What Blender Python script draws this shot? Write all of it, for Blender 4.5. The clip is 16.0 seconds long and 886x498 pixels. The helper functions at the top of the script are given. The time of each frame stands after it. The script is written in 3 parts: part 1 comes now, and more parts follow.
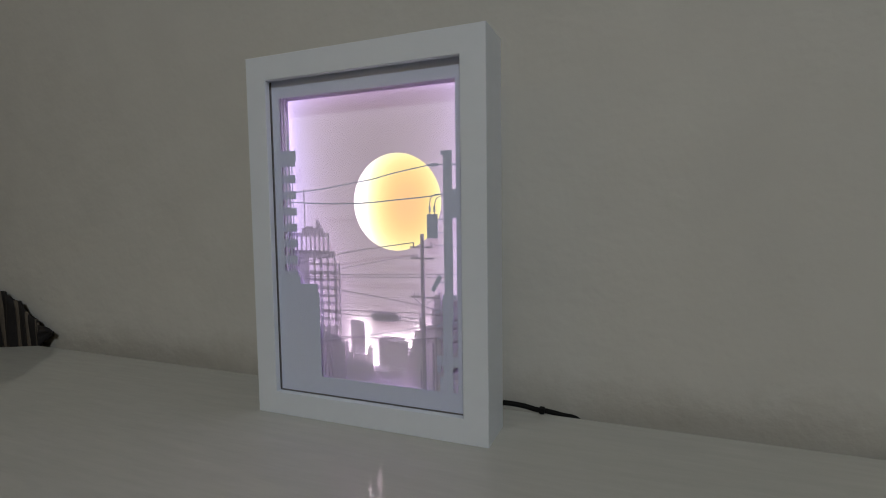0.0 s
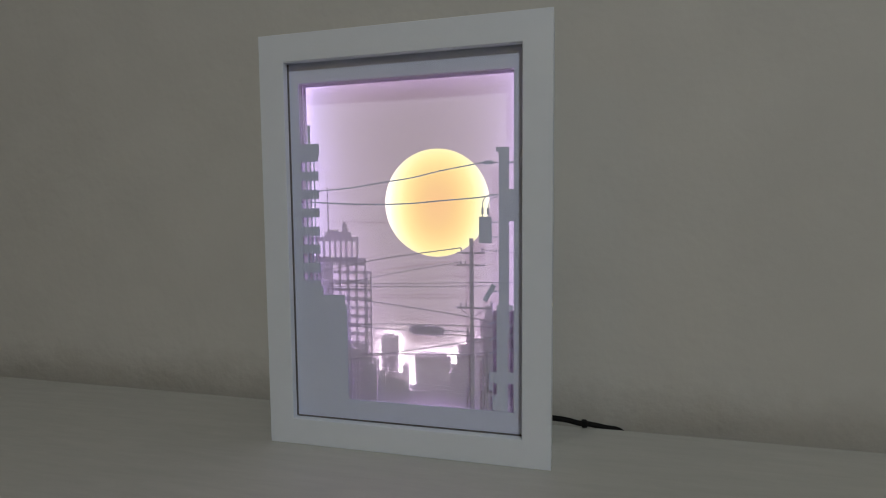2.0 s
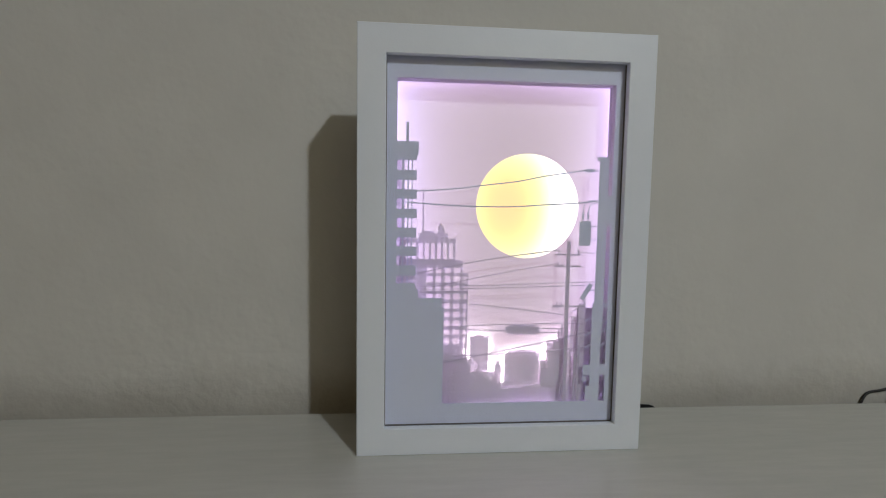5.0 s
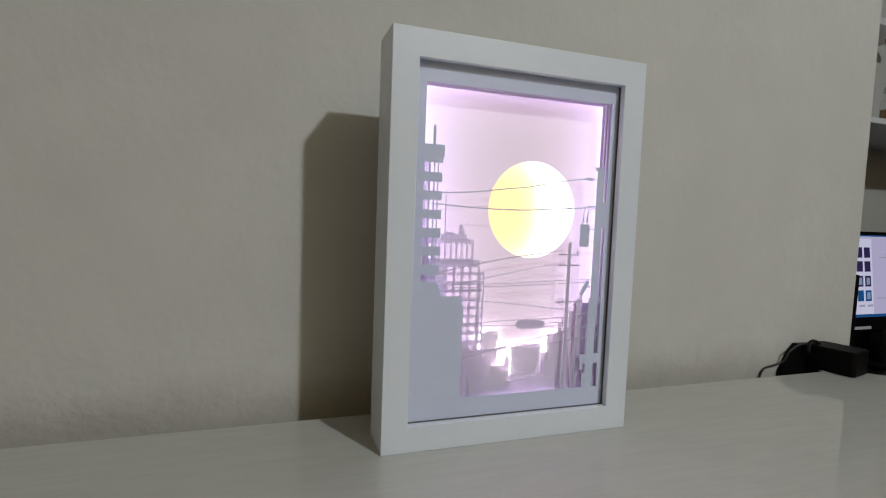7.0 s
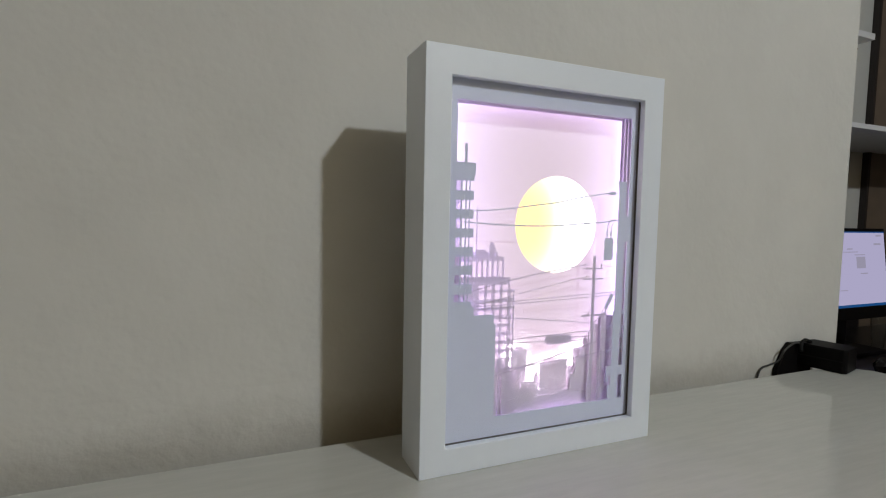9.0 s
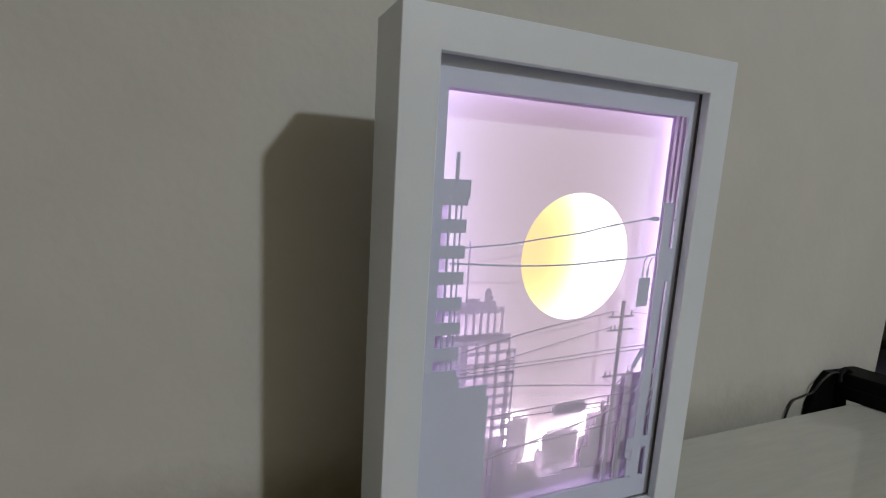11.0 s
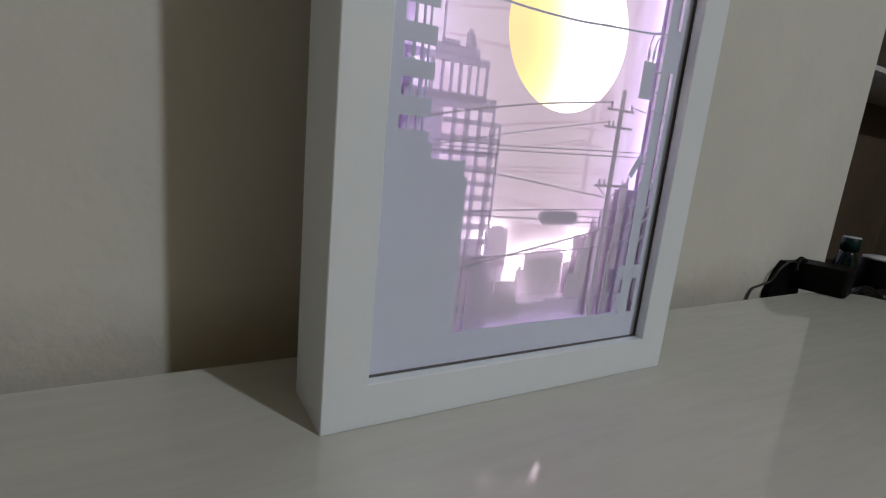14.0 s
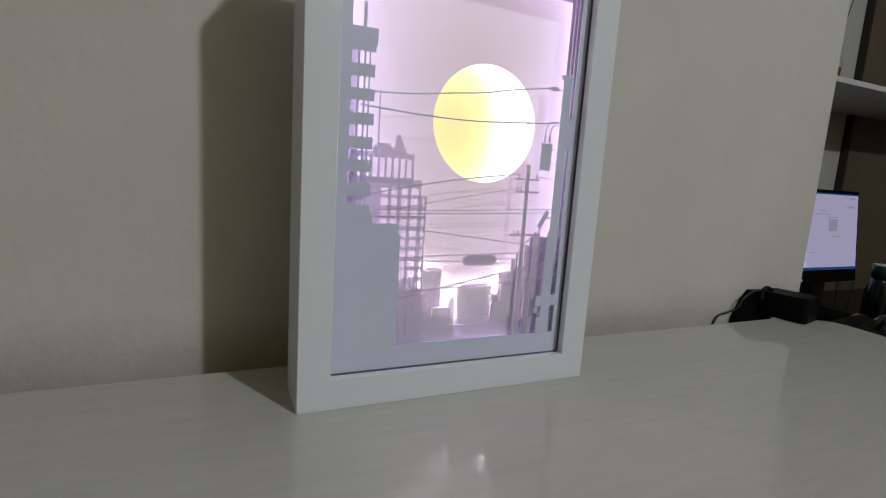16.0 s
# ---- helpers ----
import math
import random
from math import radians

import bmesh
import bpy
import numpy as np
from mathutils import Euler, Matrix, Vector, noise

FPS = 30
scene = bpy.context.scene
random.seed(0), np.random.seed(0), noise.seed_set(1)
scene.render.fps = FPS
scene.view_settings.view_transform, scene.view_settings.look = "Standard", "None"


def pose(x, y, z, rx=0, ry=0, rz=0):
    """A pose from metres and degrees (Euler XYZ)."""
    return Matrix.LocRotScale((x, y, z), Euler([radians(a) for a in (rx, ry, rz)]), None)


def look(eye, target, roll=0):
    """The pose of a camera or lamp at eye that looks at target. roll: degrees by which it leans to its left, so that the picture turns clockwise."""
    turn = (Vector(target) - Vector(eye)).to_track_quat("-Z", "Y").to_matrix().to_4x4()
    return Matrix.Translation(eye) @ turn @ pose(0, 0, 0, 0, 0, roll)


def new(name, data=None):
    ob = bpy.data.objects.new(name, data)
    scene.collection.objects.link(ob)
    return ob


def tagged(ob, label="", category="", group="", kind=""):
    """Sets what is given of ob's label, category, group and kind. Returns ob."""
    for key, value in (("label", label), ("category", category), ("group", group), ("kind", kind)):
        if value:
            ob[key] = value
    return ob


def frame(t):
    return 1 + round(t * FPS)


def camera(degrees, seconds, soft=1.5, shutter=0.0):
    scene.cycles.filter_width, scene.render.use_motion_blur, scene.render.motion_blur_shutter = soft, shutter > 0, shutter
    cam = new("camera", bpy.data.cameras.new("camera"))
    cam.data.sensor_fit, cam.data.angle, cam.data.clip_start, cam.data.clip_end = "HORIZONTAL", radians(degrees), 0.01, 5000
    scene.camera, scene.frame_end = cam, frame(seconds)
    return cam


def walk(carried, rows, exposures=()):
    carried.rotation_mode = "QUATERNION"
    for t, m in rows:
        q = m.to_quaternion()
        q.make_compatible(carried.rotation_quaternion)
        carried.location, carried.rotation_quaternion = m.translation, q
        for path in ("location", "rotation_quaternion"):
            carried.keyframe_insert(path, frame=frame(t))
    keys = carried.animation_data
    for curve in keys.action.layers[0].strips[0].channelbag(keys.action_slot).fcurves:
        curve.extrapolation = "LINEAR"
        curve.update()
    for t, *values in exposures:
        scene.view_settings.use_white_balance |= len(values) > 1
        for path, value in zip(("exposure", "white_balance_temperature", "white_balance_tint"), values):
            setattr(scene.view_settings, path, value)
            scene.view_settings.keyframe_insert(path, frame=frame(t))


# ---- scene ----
cam = camera(83.10, 16.0, soft=1.1)
# seconds, eye, target, roll
PATH = [
    (0, (0.2257, -0.3707, 0.1880), (-0.5124, 1.4825, 0.0432), -0.79),
    (0.5, (0.2020, -0.3653, 0.1872), (-0.4919, 1.5049, 0.0422), -0.91),
    (1, (0.1806, -0.3651, 0.1890), (-0.4621, 1.5237, 0.0495), -0.88),
    (1.5, (0.1528, -0.3616, 0.1895), (-0.4135, 1.5513, 0.0471), -0.51),
    (2, (0.1216, -0.3632, 0.1894), (-0.3415, 1.5774, 0.0486), -0.50),
    (2.5, (0.0835, -0.3657, 0.1973), (-0.2884, 1.5929, 0.0366), -0.56),
    (3, (0.0536, -0.3652, 0.1981), (-0.2056, 1.6106, 0.0278), -0.42),
    (3.5, (0.0234, -0.3679, 0.2006), (-0.1074, 1.6200, 0.0242), -0.09),
    (4, (-0.0169, -0.3754, 0.2000), (-0.0379, 1.6173, 0.0302), 0.19),
    (6.5, (-0.1658, -0.3839, 0.1901), (0.3492, 1.5432, 0.0458), 2.03),
    (7, (-0.1971, -0.3730, 0.1913), (0.4483, 1.5149, 0.0524), 2.16),
    (7.5, (-0.2138, -0.3612, 0.1989), (0.4813, 1.5091, 0.0612), 1.84),
    (8, (-0.2340, -0.3506, 0.1980), (0.5027, 1.5039, 0.0637), 1.66),
    (8.5, (-0.2496, -0.3482, 0.1956), (0.5107, 1.4969, 0.0629), 1.57),
    (9, (-0.2438, -0.3489, 0.2047), (0.5228, 1.4933, 0.0693), 1.11),
    (11.5, (-0.1828, -0.1952, 0.2548), (0.6237, 1.5946, -0.1272), 4.76),
    (12, (-0.1795, -0.1580, 0.2424), (0.7491, 1.5605, -0.1875), 5.23),
    (12.5, (-0.1731, -0.1531, 0.2274), (0.8187, 1.5276, -0.2103), 4.95),
    (13, (-0.1699, -0.1658, 0.1929), (0.8289, 1.5134, -0.2344), 4.42),
    (13.5, (-0.1746, -0.1850, 0.1589), (0.8251, 1.4965, -0.2574), 5.35),
    (14, (-0.1767, -0.1938, 0.1317), (0.8240, 1.4881, -0.2805), 5.64),
    (14.5, (-0.1830, -0.2161, 0.1314), (0.7818, 1.4941, -0.2487), 5.16),
    (15, (-0.1810, -0.2362, 0.1343), (0.7533, 1.4967, -0.2178), 4.71),
    (15.5, (-0.1727, -0.2577, 0.1425), (0.7124, 1.5059, -0.1831), 4.21),
    (16, (-0.1620, -0.3107, 0.1605), (0.6672, 1.4841, -0.1413), 3.72),
]
EXPOSURES = [
    (0.0, -0.03), (1.5, -0.08), (2.5, -0.10), (3.5, 0.0), (4.0, 0.15), (6.5, 0.64), (7.0, 0.7), (9.0, 0.82), (11.5, 0.34), (12.0, 0.34), (12.5, 0.21), (14.0, 0.4), (15.0, 0.46), (16.0, 0.45),
]
walk(cam, [(t, look(eye, target, roll)) for t, eye, target, roll in PATH], EXPOSURES)

# ---- light ----
world = bpy.data.worlds.new("room_air")
scene.world = world
world.use_nodes = True
world.node_tree.nodes["Background"].inputs[0].default_value = (0.9, 0.85, 0.75, 1)
world.node_tree.nodes["Background"].inputs[1].default_value = 0.002

bulb = bpy.data.lights.new("ceiling_bulb", "POINT")
bulb.energy, bulb.shadow_soft_size, bulb.color = 61.5, 0.045, (0.85, 0.925, 0.985)
new("ceiling_bulb", bulb).location = (0.885, -2.0, 1.711)

# added warm fill that tints the shadows; no lamp is known here
warm = bpy.data.lights.new("warm_shadow_fill", "POINT")
warm.energy, warm.shadow_soft_size, warm.color = 1.8, 0.12, (1.0, 0.62, 0.12)
new("warm_shadow_fill", warm).location = (-1.1, -2.0, 1.1)

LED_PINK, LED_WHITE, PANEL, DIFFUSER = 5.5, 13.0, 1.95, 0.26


# ---- materials ----
def material(name, colour, rough=0.5, metal=0.0, vary=0.06, scale=30.0, bump=0.0, bump_scale=200.0, spec=0.5, coords="Object"):
    """A painted or moulded surface: two scales of tone, fine relief."""
    m = bpy.data.materials.new(name)
    m.use_nodes = True
    n, l = m.node_tree.nodes, m.node_tree.links
    b = n["Principled BSDF"]
    b.inputs["Roughness"].default_value, b.inputs["Metallic"].default_value = rough, metal
    b.inputs["Specular IOR Level"].default_value = spec
    tc = n.new("ShaderNodeTexCoord")
    big, small = n.new("ShaderNodeTexNoise"), n.new("ShaderNodeTexNoise")
    big.inputs["Scale"].default_value, small.inputs["Scale"].default_value = scale * 0.15, scale
    big.inputs["Detail"].default_value = small.inputs["Detail"].default_value = 4
    add = n.new("ShaderNodeMath")
    add.operation = "ADD"
    ramp = n.new("ShaderNodeMapRange")
    ramp.inputs[1].default_value, ramp.inputs[2].default_value = 0.6, 1.4
    ramp.inputs[3].default_value, ramp.inputs[4].default_value = 1 - vary, 1 + vary
    mul = n.new("ShaderNodeVectorMath")
    mul.operation = "SCALE"
    mul.inputs[0].default_value = colour
    for a in (big, small):
        l.new(tc.outputs[coords], a.inputs["Vector"])
    l.new(big.outputs[0], add.inputs[0])
    l.new(small.outputs[0], add.inputs[1])
    l.new(add.outputs[0], ramp.inputs[0])
    l.new(ramp.outputs[0], mul.inputs["Scale"])
    l.new(mul.outputs[0], b.inputs["Base Color"])
    if bump:
        fine, bp = n.new("ShaderNodeTexNoise"), n.new("ShaderNodeBump")
        fine.inputs["Scale"].default_value, fine.inputs["Detail"].default_value = bump_scale, 5
        bp.inputs["Strength"].default_value, bp.inputs["Distance"].default_value = bump, 0.002
        l.new(tc.outputs[coords], fine.inputs["Vector"])
        l.new(fine.outputs[0], bp.inputs["Height"])
        l.new(bp.outputs[0], b.inputs["Normal"])
    return m


def glow(name, colour, strength):
    m = bpy.data.materials.new(name)
    m.use_nodes = True
    n = m.node_tree.nodes
    n.remove(n["Principled BSDF"])
    e = n.new("ShaderNodeEmission")
    e.inputs[0].default_value, e.inputs[1].default_value = (*colour, 1), strength
    m.node_tree.links.new(e.outputs[0], n["Material Output"].inputs[0])
    return m


def paper(name, colour, through_share):
    """Card that lets part of the light through."""
    m = material(name, colour, 0.9, vary=0.025, scale=400, bump=0.05, bump_scale=1500, spec=0.2)
    n, l = m.node_tree.nodes, m.node_tree.links
    t, mix = n.new("ShaderNodeBsdfTranslucent"), n.new("ShaderNodeMixShader")
    t.inputs[0].default_value = (*colour, 1)
    mix.inputs[0].default_value = through_share
    l.new(n["Principled BSDF"].outputs[0], mix.inputs[1])
    l.new(t.outputs[0], mix.inputs[2])
    l.new(mix.outputs[0], n["Material Output"].inputs[0])
    return m


def wall_paint():
    """Old emulsion on plaster: trowel waves, pimples, and a rough, smudged strip by the table with its shade painted
    in.
    """
    m = material("wall_paint", (0.605, 0.595, 0.56), 0.75, vary=0.05, scale=14, spec=0.3)
    n, l = m.node_tree.nodes, m.node_tree.links
    tc = n.new("ShaderNodeTexCoord")
    waves, pimples, rough = n.new("ShaderNodeTexNoise"), n.new("ShaderNodeTexNoise"), n.new("ShaderNodeTexNoise")
    waves.inputs["Scale"].default_value, waves.inputs["Detail"].default_value = 22, 3
    pimples.inputs["Scale"].default_value, pimples.inputs["Detail"].default_value = 170, 4
    rough.inputs["Scale"].default_value, rough.inputs["Detail"].default_value = 48, 6
    rough.inputs["Roughness"].default_value = 0.55
    for a in (waves, pimples, rough):
        l.new(tc.outputs["Object"], a.inputs["Vector"])
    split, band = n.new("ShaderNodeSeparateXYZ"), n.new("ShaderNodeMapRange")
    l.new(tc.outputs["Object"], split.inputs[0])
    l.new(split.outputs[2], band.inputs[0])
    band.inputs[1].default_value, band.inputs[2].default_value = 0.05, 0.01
    one, two, three = n.new("ShaderNodeMath"), n.new("ShaderNodeMath"), n.new("ShaderNodeMath")
    one.operation, two.operation, three.operation = "MULTIPLY", "MULTIPLY_ADD", "MULTIPLY_ADD"
    l.new(rough.outputs[0], one.inputs[0])
    l.new(band.outputs[0], one.inputs[1])
    soften = n.new("ShaderNodeMath")
    soften.operation = "MULTIPLY"
    soften.inputs[1].default_value = 0.9
    l.new(one.outputs[0], soften.inputs[0])
    l.new(pimples.outputs[0], two.inputs[0])
    two.inputs[1].default_value = 0.09
    l.new(soften.outputs[0], two.inputs[2])
    l.new(waves.outputs[0], three.inputs[0])
    three.inputs[1].default_value = 0.9
    l.new(two.outputs[0], three.inputs[2])
    # smudges plus the dim band at the wall's foot, put into the colour
    smudge_shade = n.new("ShaderNodeTexNoise")
    smudge_shade.inputs["Scale"].default_value, smudge_shade.inputs["Detail"].default_value, smudge_shade.inputs["Roughness"].default_value = 16, 7, 0.68
    l.new(tc.outputs["Object"], smudge_shade.inputs["Vector"])
    height, dim_band, tint = n.new("ShaderNodeMath"), n.new("ShaderNodeMapRange"), n.new("ShaderNodeMixRGB")
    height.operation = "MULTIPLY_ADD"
    l.new(smudge_shade.outputs[0], height.inputs[0])
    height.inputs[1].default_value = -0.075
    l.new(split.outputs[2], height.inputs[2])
    l.new(height.outputs[0], dim_band.inputs[0])
    dim_band.inputs[1].default_value, dim_band.inputs[2].default_value = 0.0, -0.05
    dim_band.inputs[3].default_value, dim_band.inputs[4].default_value = 0.0, 0.5
    l.new(dim_band.outputs[0], tint.inputs[0])
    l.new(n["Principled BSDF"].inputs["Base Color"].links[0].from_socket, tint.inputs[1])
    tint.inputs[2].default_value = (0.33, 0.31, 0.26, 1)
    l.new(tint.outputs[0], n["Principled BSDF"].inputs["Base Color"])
    bp = n.new("ShaderNodeBump")
    bp.inputs["Strength"].default_value, bp.inputs["Distance"].default_value = 0.8, 0.003
    l.new(three.outputs[0], bp.inputs["Height"])
    l.new(bp.outputs[0], n["Principled BSDF"].inputs["Normal"])
    return m


def table_laminate():
    """Glossy cream laminate with long faint streaks."""
    m = material("table_laminate", (0.55, 0.55, 0.515), 0.06, vary=0.03, scale=25)
    n, l = m.node_tree.nodes, m.node_tree.links
    b = n["Principled BSDF"]
    tc, mp, st = n.new("ShaderNodeTexCoord"), n.new("ShaderNodeMapping"), n.new("ShaderNodeTexNoise")
    mp.inputs["Scale"].default_value, mp.inputs["Rotation"].default_value = (20, 165, 20), (0, 0, 0.2)
    st.inputs["Scale"].default_value, st.inputs["Detail"].default_value, st.inputs["Roughness"].default_value = 1.0, 6, 0.65
    ramp = n.new("ShaderNodeMapRange")
    ramp.inputs[1].default_value, ramp.inputs[2].default_value = 0.35, 0.7
    ramp.inputs[3].default_value, ramp.inputs[4].default_value = 0.94, 1.02
    old = b.inputs["Base Color"].links[0].from_socket
    mul = n.new("ShaderNodeVectorMath")
    mul.operation = "SCALE"
    l.new(tc.outputs["Object"], mp.inputs[0])
    l.new(mp.outputs[0], st.inputs["Vector"])
    l.new(st.outputs[0], ramp.inputs[0])
    l.new(old, mul.inputs[0])
    l.new(ramp.outputs[0], mul.inputs["Scale"])
    l.new(mul.outputs[0], b.inputs["Base Color"])
    gl = n.new("ShaderNodeMapRange")
    gl.inputs[3].default_value, gl.inputs[4].default_value = 0.02, 0.055
    l.new(st.outputs[0], gl.inputs[0])
    l.new(gl.outputs[0], b.inputs["Roughness"])
    bp = n.new("ShaderNodeBump")
    bp.inputs["Strength"].default_value, bp.inputs["Distance"].default_value = 0.02, 0.001
    l.new(st.outputs[0], bp.inputs["Height"])
    ripple, rb = n.new("ShaderNodeTexNoise"), n.new("ShaderNodeBump")
    ripple.inputs["Scale"].default_value, ripple.inputs["Detail"].default_value = 130, 2
    rb.inputs["Strength"].default_value, rb.inputs["Distance"].default_value = 0.06, 0.001
    l.new(tc.outputs["Object"], ripple.inputs["Vector"])
    l.new(ripple.outputs[0], rb.inputs["Height"])
    l.new(bp.outputs[0], rb.inputs["Normal"])
    l.new(rb.outputs[0], b.inputs["Normal"])
    return m


def clear_glass(name, haze):
    """A thin pane: see-through, with a gloss that grows at grazing angles."""
    m = bpy.data.materials.new(name)
    m.use_nodes = True
    n, l = m.node_tree.nodes, m.node_tree.links
    n.remove(n["Principled BSDF"])
    t, g, mix, fr = (n.new("ShaderNodeBsdfTransparent"), n.new("ShaderNodeBsdfGlossy"), n.new("ShaderNodeMixShader"), n.new("ShaderNodeLayerWeight"))
    t.inputs[0].default_value = (0.97, 0.985, 0.98, 1)
    g.inputs["Roughness"].default_value = haze
    steep, amount = n.new("ShaderNodeMath"), n.new("ShaderNodeMath")
    steep.operation, amount.operation = "POWER", "MULTIPLY_ADD"
    fr.inputs[0].default_value = 0.5
    l.new(fr.outputs["Facing"], steep.inputs[0])
    steep.inputs[1].default_value = 5.0
    l.new(steep.outputs[0], amount.inputs[0])
    amount.inputs[1].default_value, amount.inputs[2].default_value = 0.9, 0.035
    l.new(amount.outputs[0], mix.inputs[0])
    l.new(t.outputs[0], mix.inputs[1])
    l.new(g.outputs[0], mix.inputs[2])
    l.new(mix.outputs[0], n["Material Output"].inputs[0])
    return m


def moon_glow():
    """The lit back of the lamp: LEDs round the rim, amber in the middle."""
    m = glow("moon_glow", (1, 1, 1), PANEL)
    n, l = m.node_tree.nodes, m.node_tree.links
    tc, split = n.new("ShaderNodeTexCoord"), n.new("ShaderNodeSeparateXYZ")
    l.new(tc.outputs["Object"], split.inputs[0])

    def away(socket, middle, half):
        a, b, c = n.new("ShaderNodeMath"), n.new("ShaderNodeMath"), n.new("ShaderNodeMath")
        a.operation, b.operation, c.operation = "SUBTRACT", "ABSOLUTE", "DIVIDE"
        l.new(socket, a.inputs[0])
        a.inputs[1].default_value = middle
        l.new(a.outputs[0], b.inputs[0])
        l.new(b.outputs[0], c.inputs[0])
        c.inputs[1].default_value = half
        p = n.new("ShaderNodeMath")
        p.operation = "POWER"
        l.new(c.outputs[0], p.inputs[0])
        p.inputs[1].default_value = 2.2
        return p.outputs[0]

    total = n.new("ShaderNodeMath")
    total.operation = "ADD"
    l.new(away(split.outputs[0], 0.014, 0.052), total.inputs[0])
    l.new(away(split.outputs[2], 0.198, 0.072), total.inputs[1])
    ramp = n.new("ShaderNodeValToRGB")
    e = ramp.color_ramp.elements
    e[0].position, e[0].color = 0.0, (0.60, 0.355, 0.178, 1)
    e[1].position, e[1].color = 1.0, (1.0, 0.88, 0.95, 1)
    for at, c in ((0.1, (0.62, 0.405, 0.185, 1)), (0.3, (0.69, 0.54, 0.25, 1)), (0.55, (0.76, 0.67, 0.42, 1))):
        e.new(at).color = c
    l.new(total.outputs[0], ramp.inputs[0])
    l.new(ramp.outputs[0], n["Emission"].inputs[0])
    return m


def edge_glow(m):
    """Puts the light of the side strips into the sheet's own emission: brightest and most violet beside them."""
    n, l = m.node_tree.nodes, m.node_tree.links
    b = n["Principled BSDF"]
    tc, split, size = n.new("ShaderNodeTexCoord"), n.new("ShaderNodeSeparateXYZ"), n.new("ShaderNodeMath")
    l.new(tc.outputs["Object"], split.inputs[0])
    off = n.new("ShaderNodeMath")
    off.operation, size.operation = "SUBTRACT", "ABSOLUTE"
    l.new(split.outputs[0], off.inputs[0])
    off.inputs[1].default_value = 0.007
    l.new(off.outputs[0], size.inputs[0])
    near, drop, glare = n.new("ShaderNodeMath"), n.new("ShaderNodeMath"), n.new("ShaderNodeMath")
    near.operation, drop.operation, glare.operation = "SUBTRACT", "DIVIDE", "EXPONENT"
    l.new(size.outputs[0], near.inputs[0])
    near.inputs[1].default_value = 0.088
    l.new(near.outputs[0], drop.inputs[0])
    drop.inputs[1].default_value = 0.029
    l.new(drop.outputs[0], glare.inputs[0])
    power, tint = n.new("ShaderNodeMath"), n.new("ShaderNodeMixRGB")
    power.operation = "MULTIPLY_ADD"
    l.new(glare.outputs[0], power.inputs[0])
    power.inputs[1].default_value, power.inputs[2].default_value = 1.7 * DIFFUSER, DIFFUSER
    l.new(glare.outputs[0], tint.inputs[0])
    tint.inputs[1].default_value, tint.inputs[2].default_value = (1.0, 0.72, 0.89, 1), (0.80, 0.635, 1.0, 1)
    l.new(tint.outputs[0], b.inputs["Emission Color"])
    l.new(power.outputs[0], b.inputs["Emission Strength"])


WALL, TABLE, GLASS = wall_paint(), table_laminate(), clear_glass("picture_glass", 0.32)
ROOM = material("room_paint", (0.28, 0.22, 0.135), 0.85, scale=6)
CEIL = material("ceiling_paint", (0.24, 0.2, 0.13), 0.9, scale=6)
FLOOR = material("floor_stone", (0.06, 0.045, 0.03), 0.5, scale=8, vary=0.15)
WHITE = material("frame_lacquer", (0.775, 0.818, 0.885), 0.38, vary=0.02, scale=60, bump=0.04, bump_scale=500)
# paler, more translucent copies for deeper cards imitate inner light and lens veil
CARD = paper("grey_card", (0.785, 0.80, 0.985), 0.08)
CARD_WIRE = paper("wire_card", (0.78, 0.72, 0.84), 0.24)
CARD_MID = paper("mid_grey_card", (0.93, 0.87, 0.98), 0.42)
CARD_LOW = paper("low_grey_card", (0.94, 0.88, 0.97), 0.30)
CARD_LIFTED = paper("lifted_card", (0.96, 0.93, 0.98), 0.72)
CARD_FAR = paper("far_lifted_card", (0.93, 0.89, 0.96), 0.42)
FOAM = material("white_foam", (0.82, 0.76, 0.86), 0.9, scale=200, vary=0.04, bump=0.1, bump_scale=900, spec=0.2)
GAP_DARK = material("gap_shade", (0.17, 0.145, 0.15), 0.7, scale=60)
BAFFLE = paper("light_baffle", (0.8, 0.78, 0.8), 0.16)
SHEET = material("self_glowing_diffuser", (0.60, 0.55, 0.60), 0.9, vary=0.02, scale=120, bump=0.04, bump_scale=900, spec=0.2)
edge_glow(SHEET)
BLACK = material("black_plastic", (0.0035, 0.003, 0.0032), 0.5, scale=80, vary=0.2, spec=0.1)
RUBBER = material("black_rubber", (0.004, 0.004, 0.004), 0.7, scale=80, vary=0.2, spec=0.2)
GREY_WIRE = material("grey_cable_sheath", (0.03, 0.029, 0.027), 0.6, scale=80)
SHELF = material("shelf_laminate", (0.72, 0.72, 0.74), 0.5, scale=20)
PANEL_WHITE = material("pale_panel", (0.55, 0.55, 0.52), 0.6, scale=8)
BROWN = material("dark_veneer", (0.135, 0.1, 0.072), 0.45, scale=18, vary=0.2)
STRIP = material("dark_edging", (0.018, 0.012, 0.01), 0.6, scale=30, vary=0.2)
DESK = material("black_desk", (0.011, 0.009, 0.009), 0.3, scale=20, vary=0.2, spec=0.3)
CLOTH = material("dark_cloth", (0.012, 0.010, 0.011), 0.85, scale=120, vary=0.3, bump=0.3)
BEIGE = material("beige_cloth", (0.12, 0.1, 0.08), 0.85, scale=120, vary=0.2, bump=0.3)
PET = clear_glass("bottle_plastic", 0.05)
GLOSS = material("black_film", (0.016, 0.014, 0.015), 0.17, scale=40, vary=0.3, bump=0.4, bump_scale=60)
TEAL = material("dark_teal_glass", (0.006, 0.013, 0.013), 0.12, scale=50)
CAP = material("bottle_cap_green", (0.008, 0.035, 0.03), 0.4, scale=50)
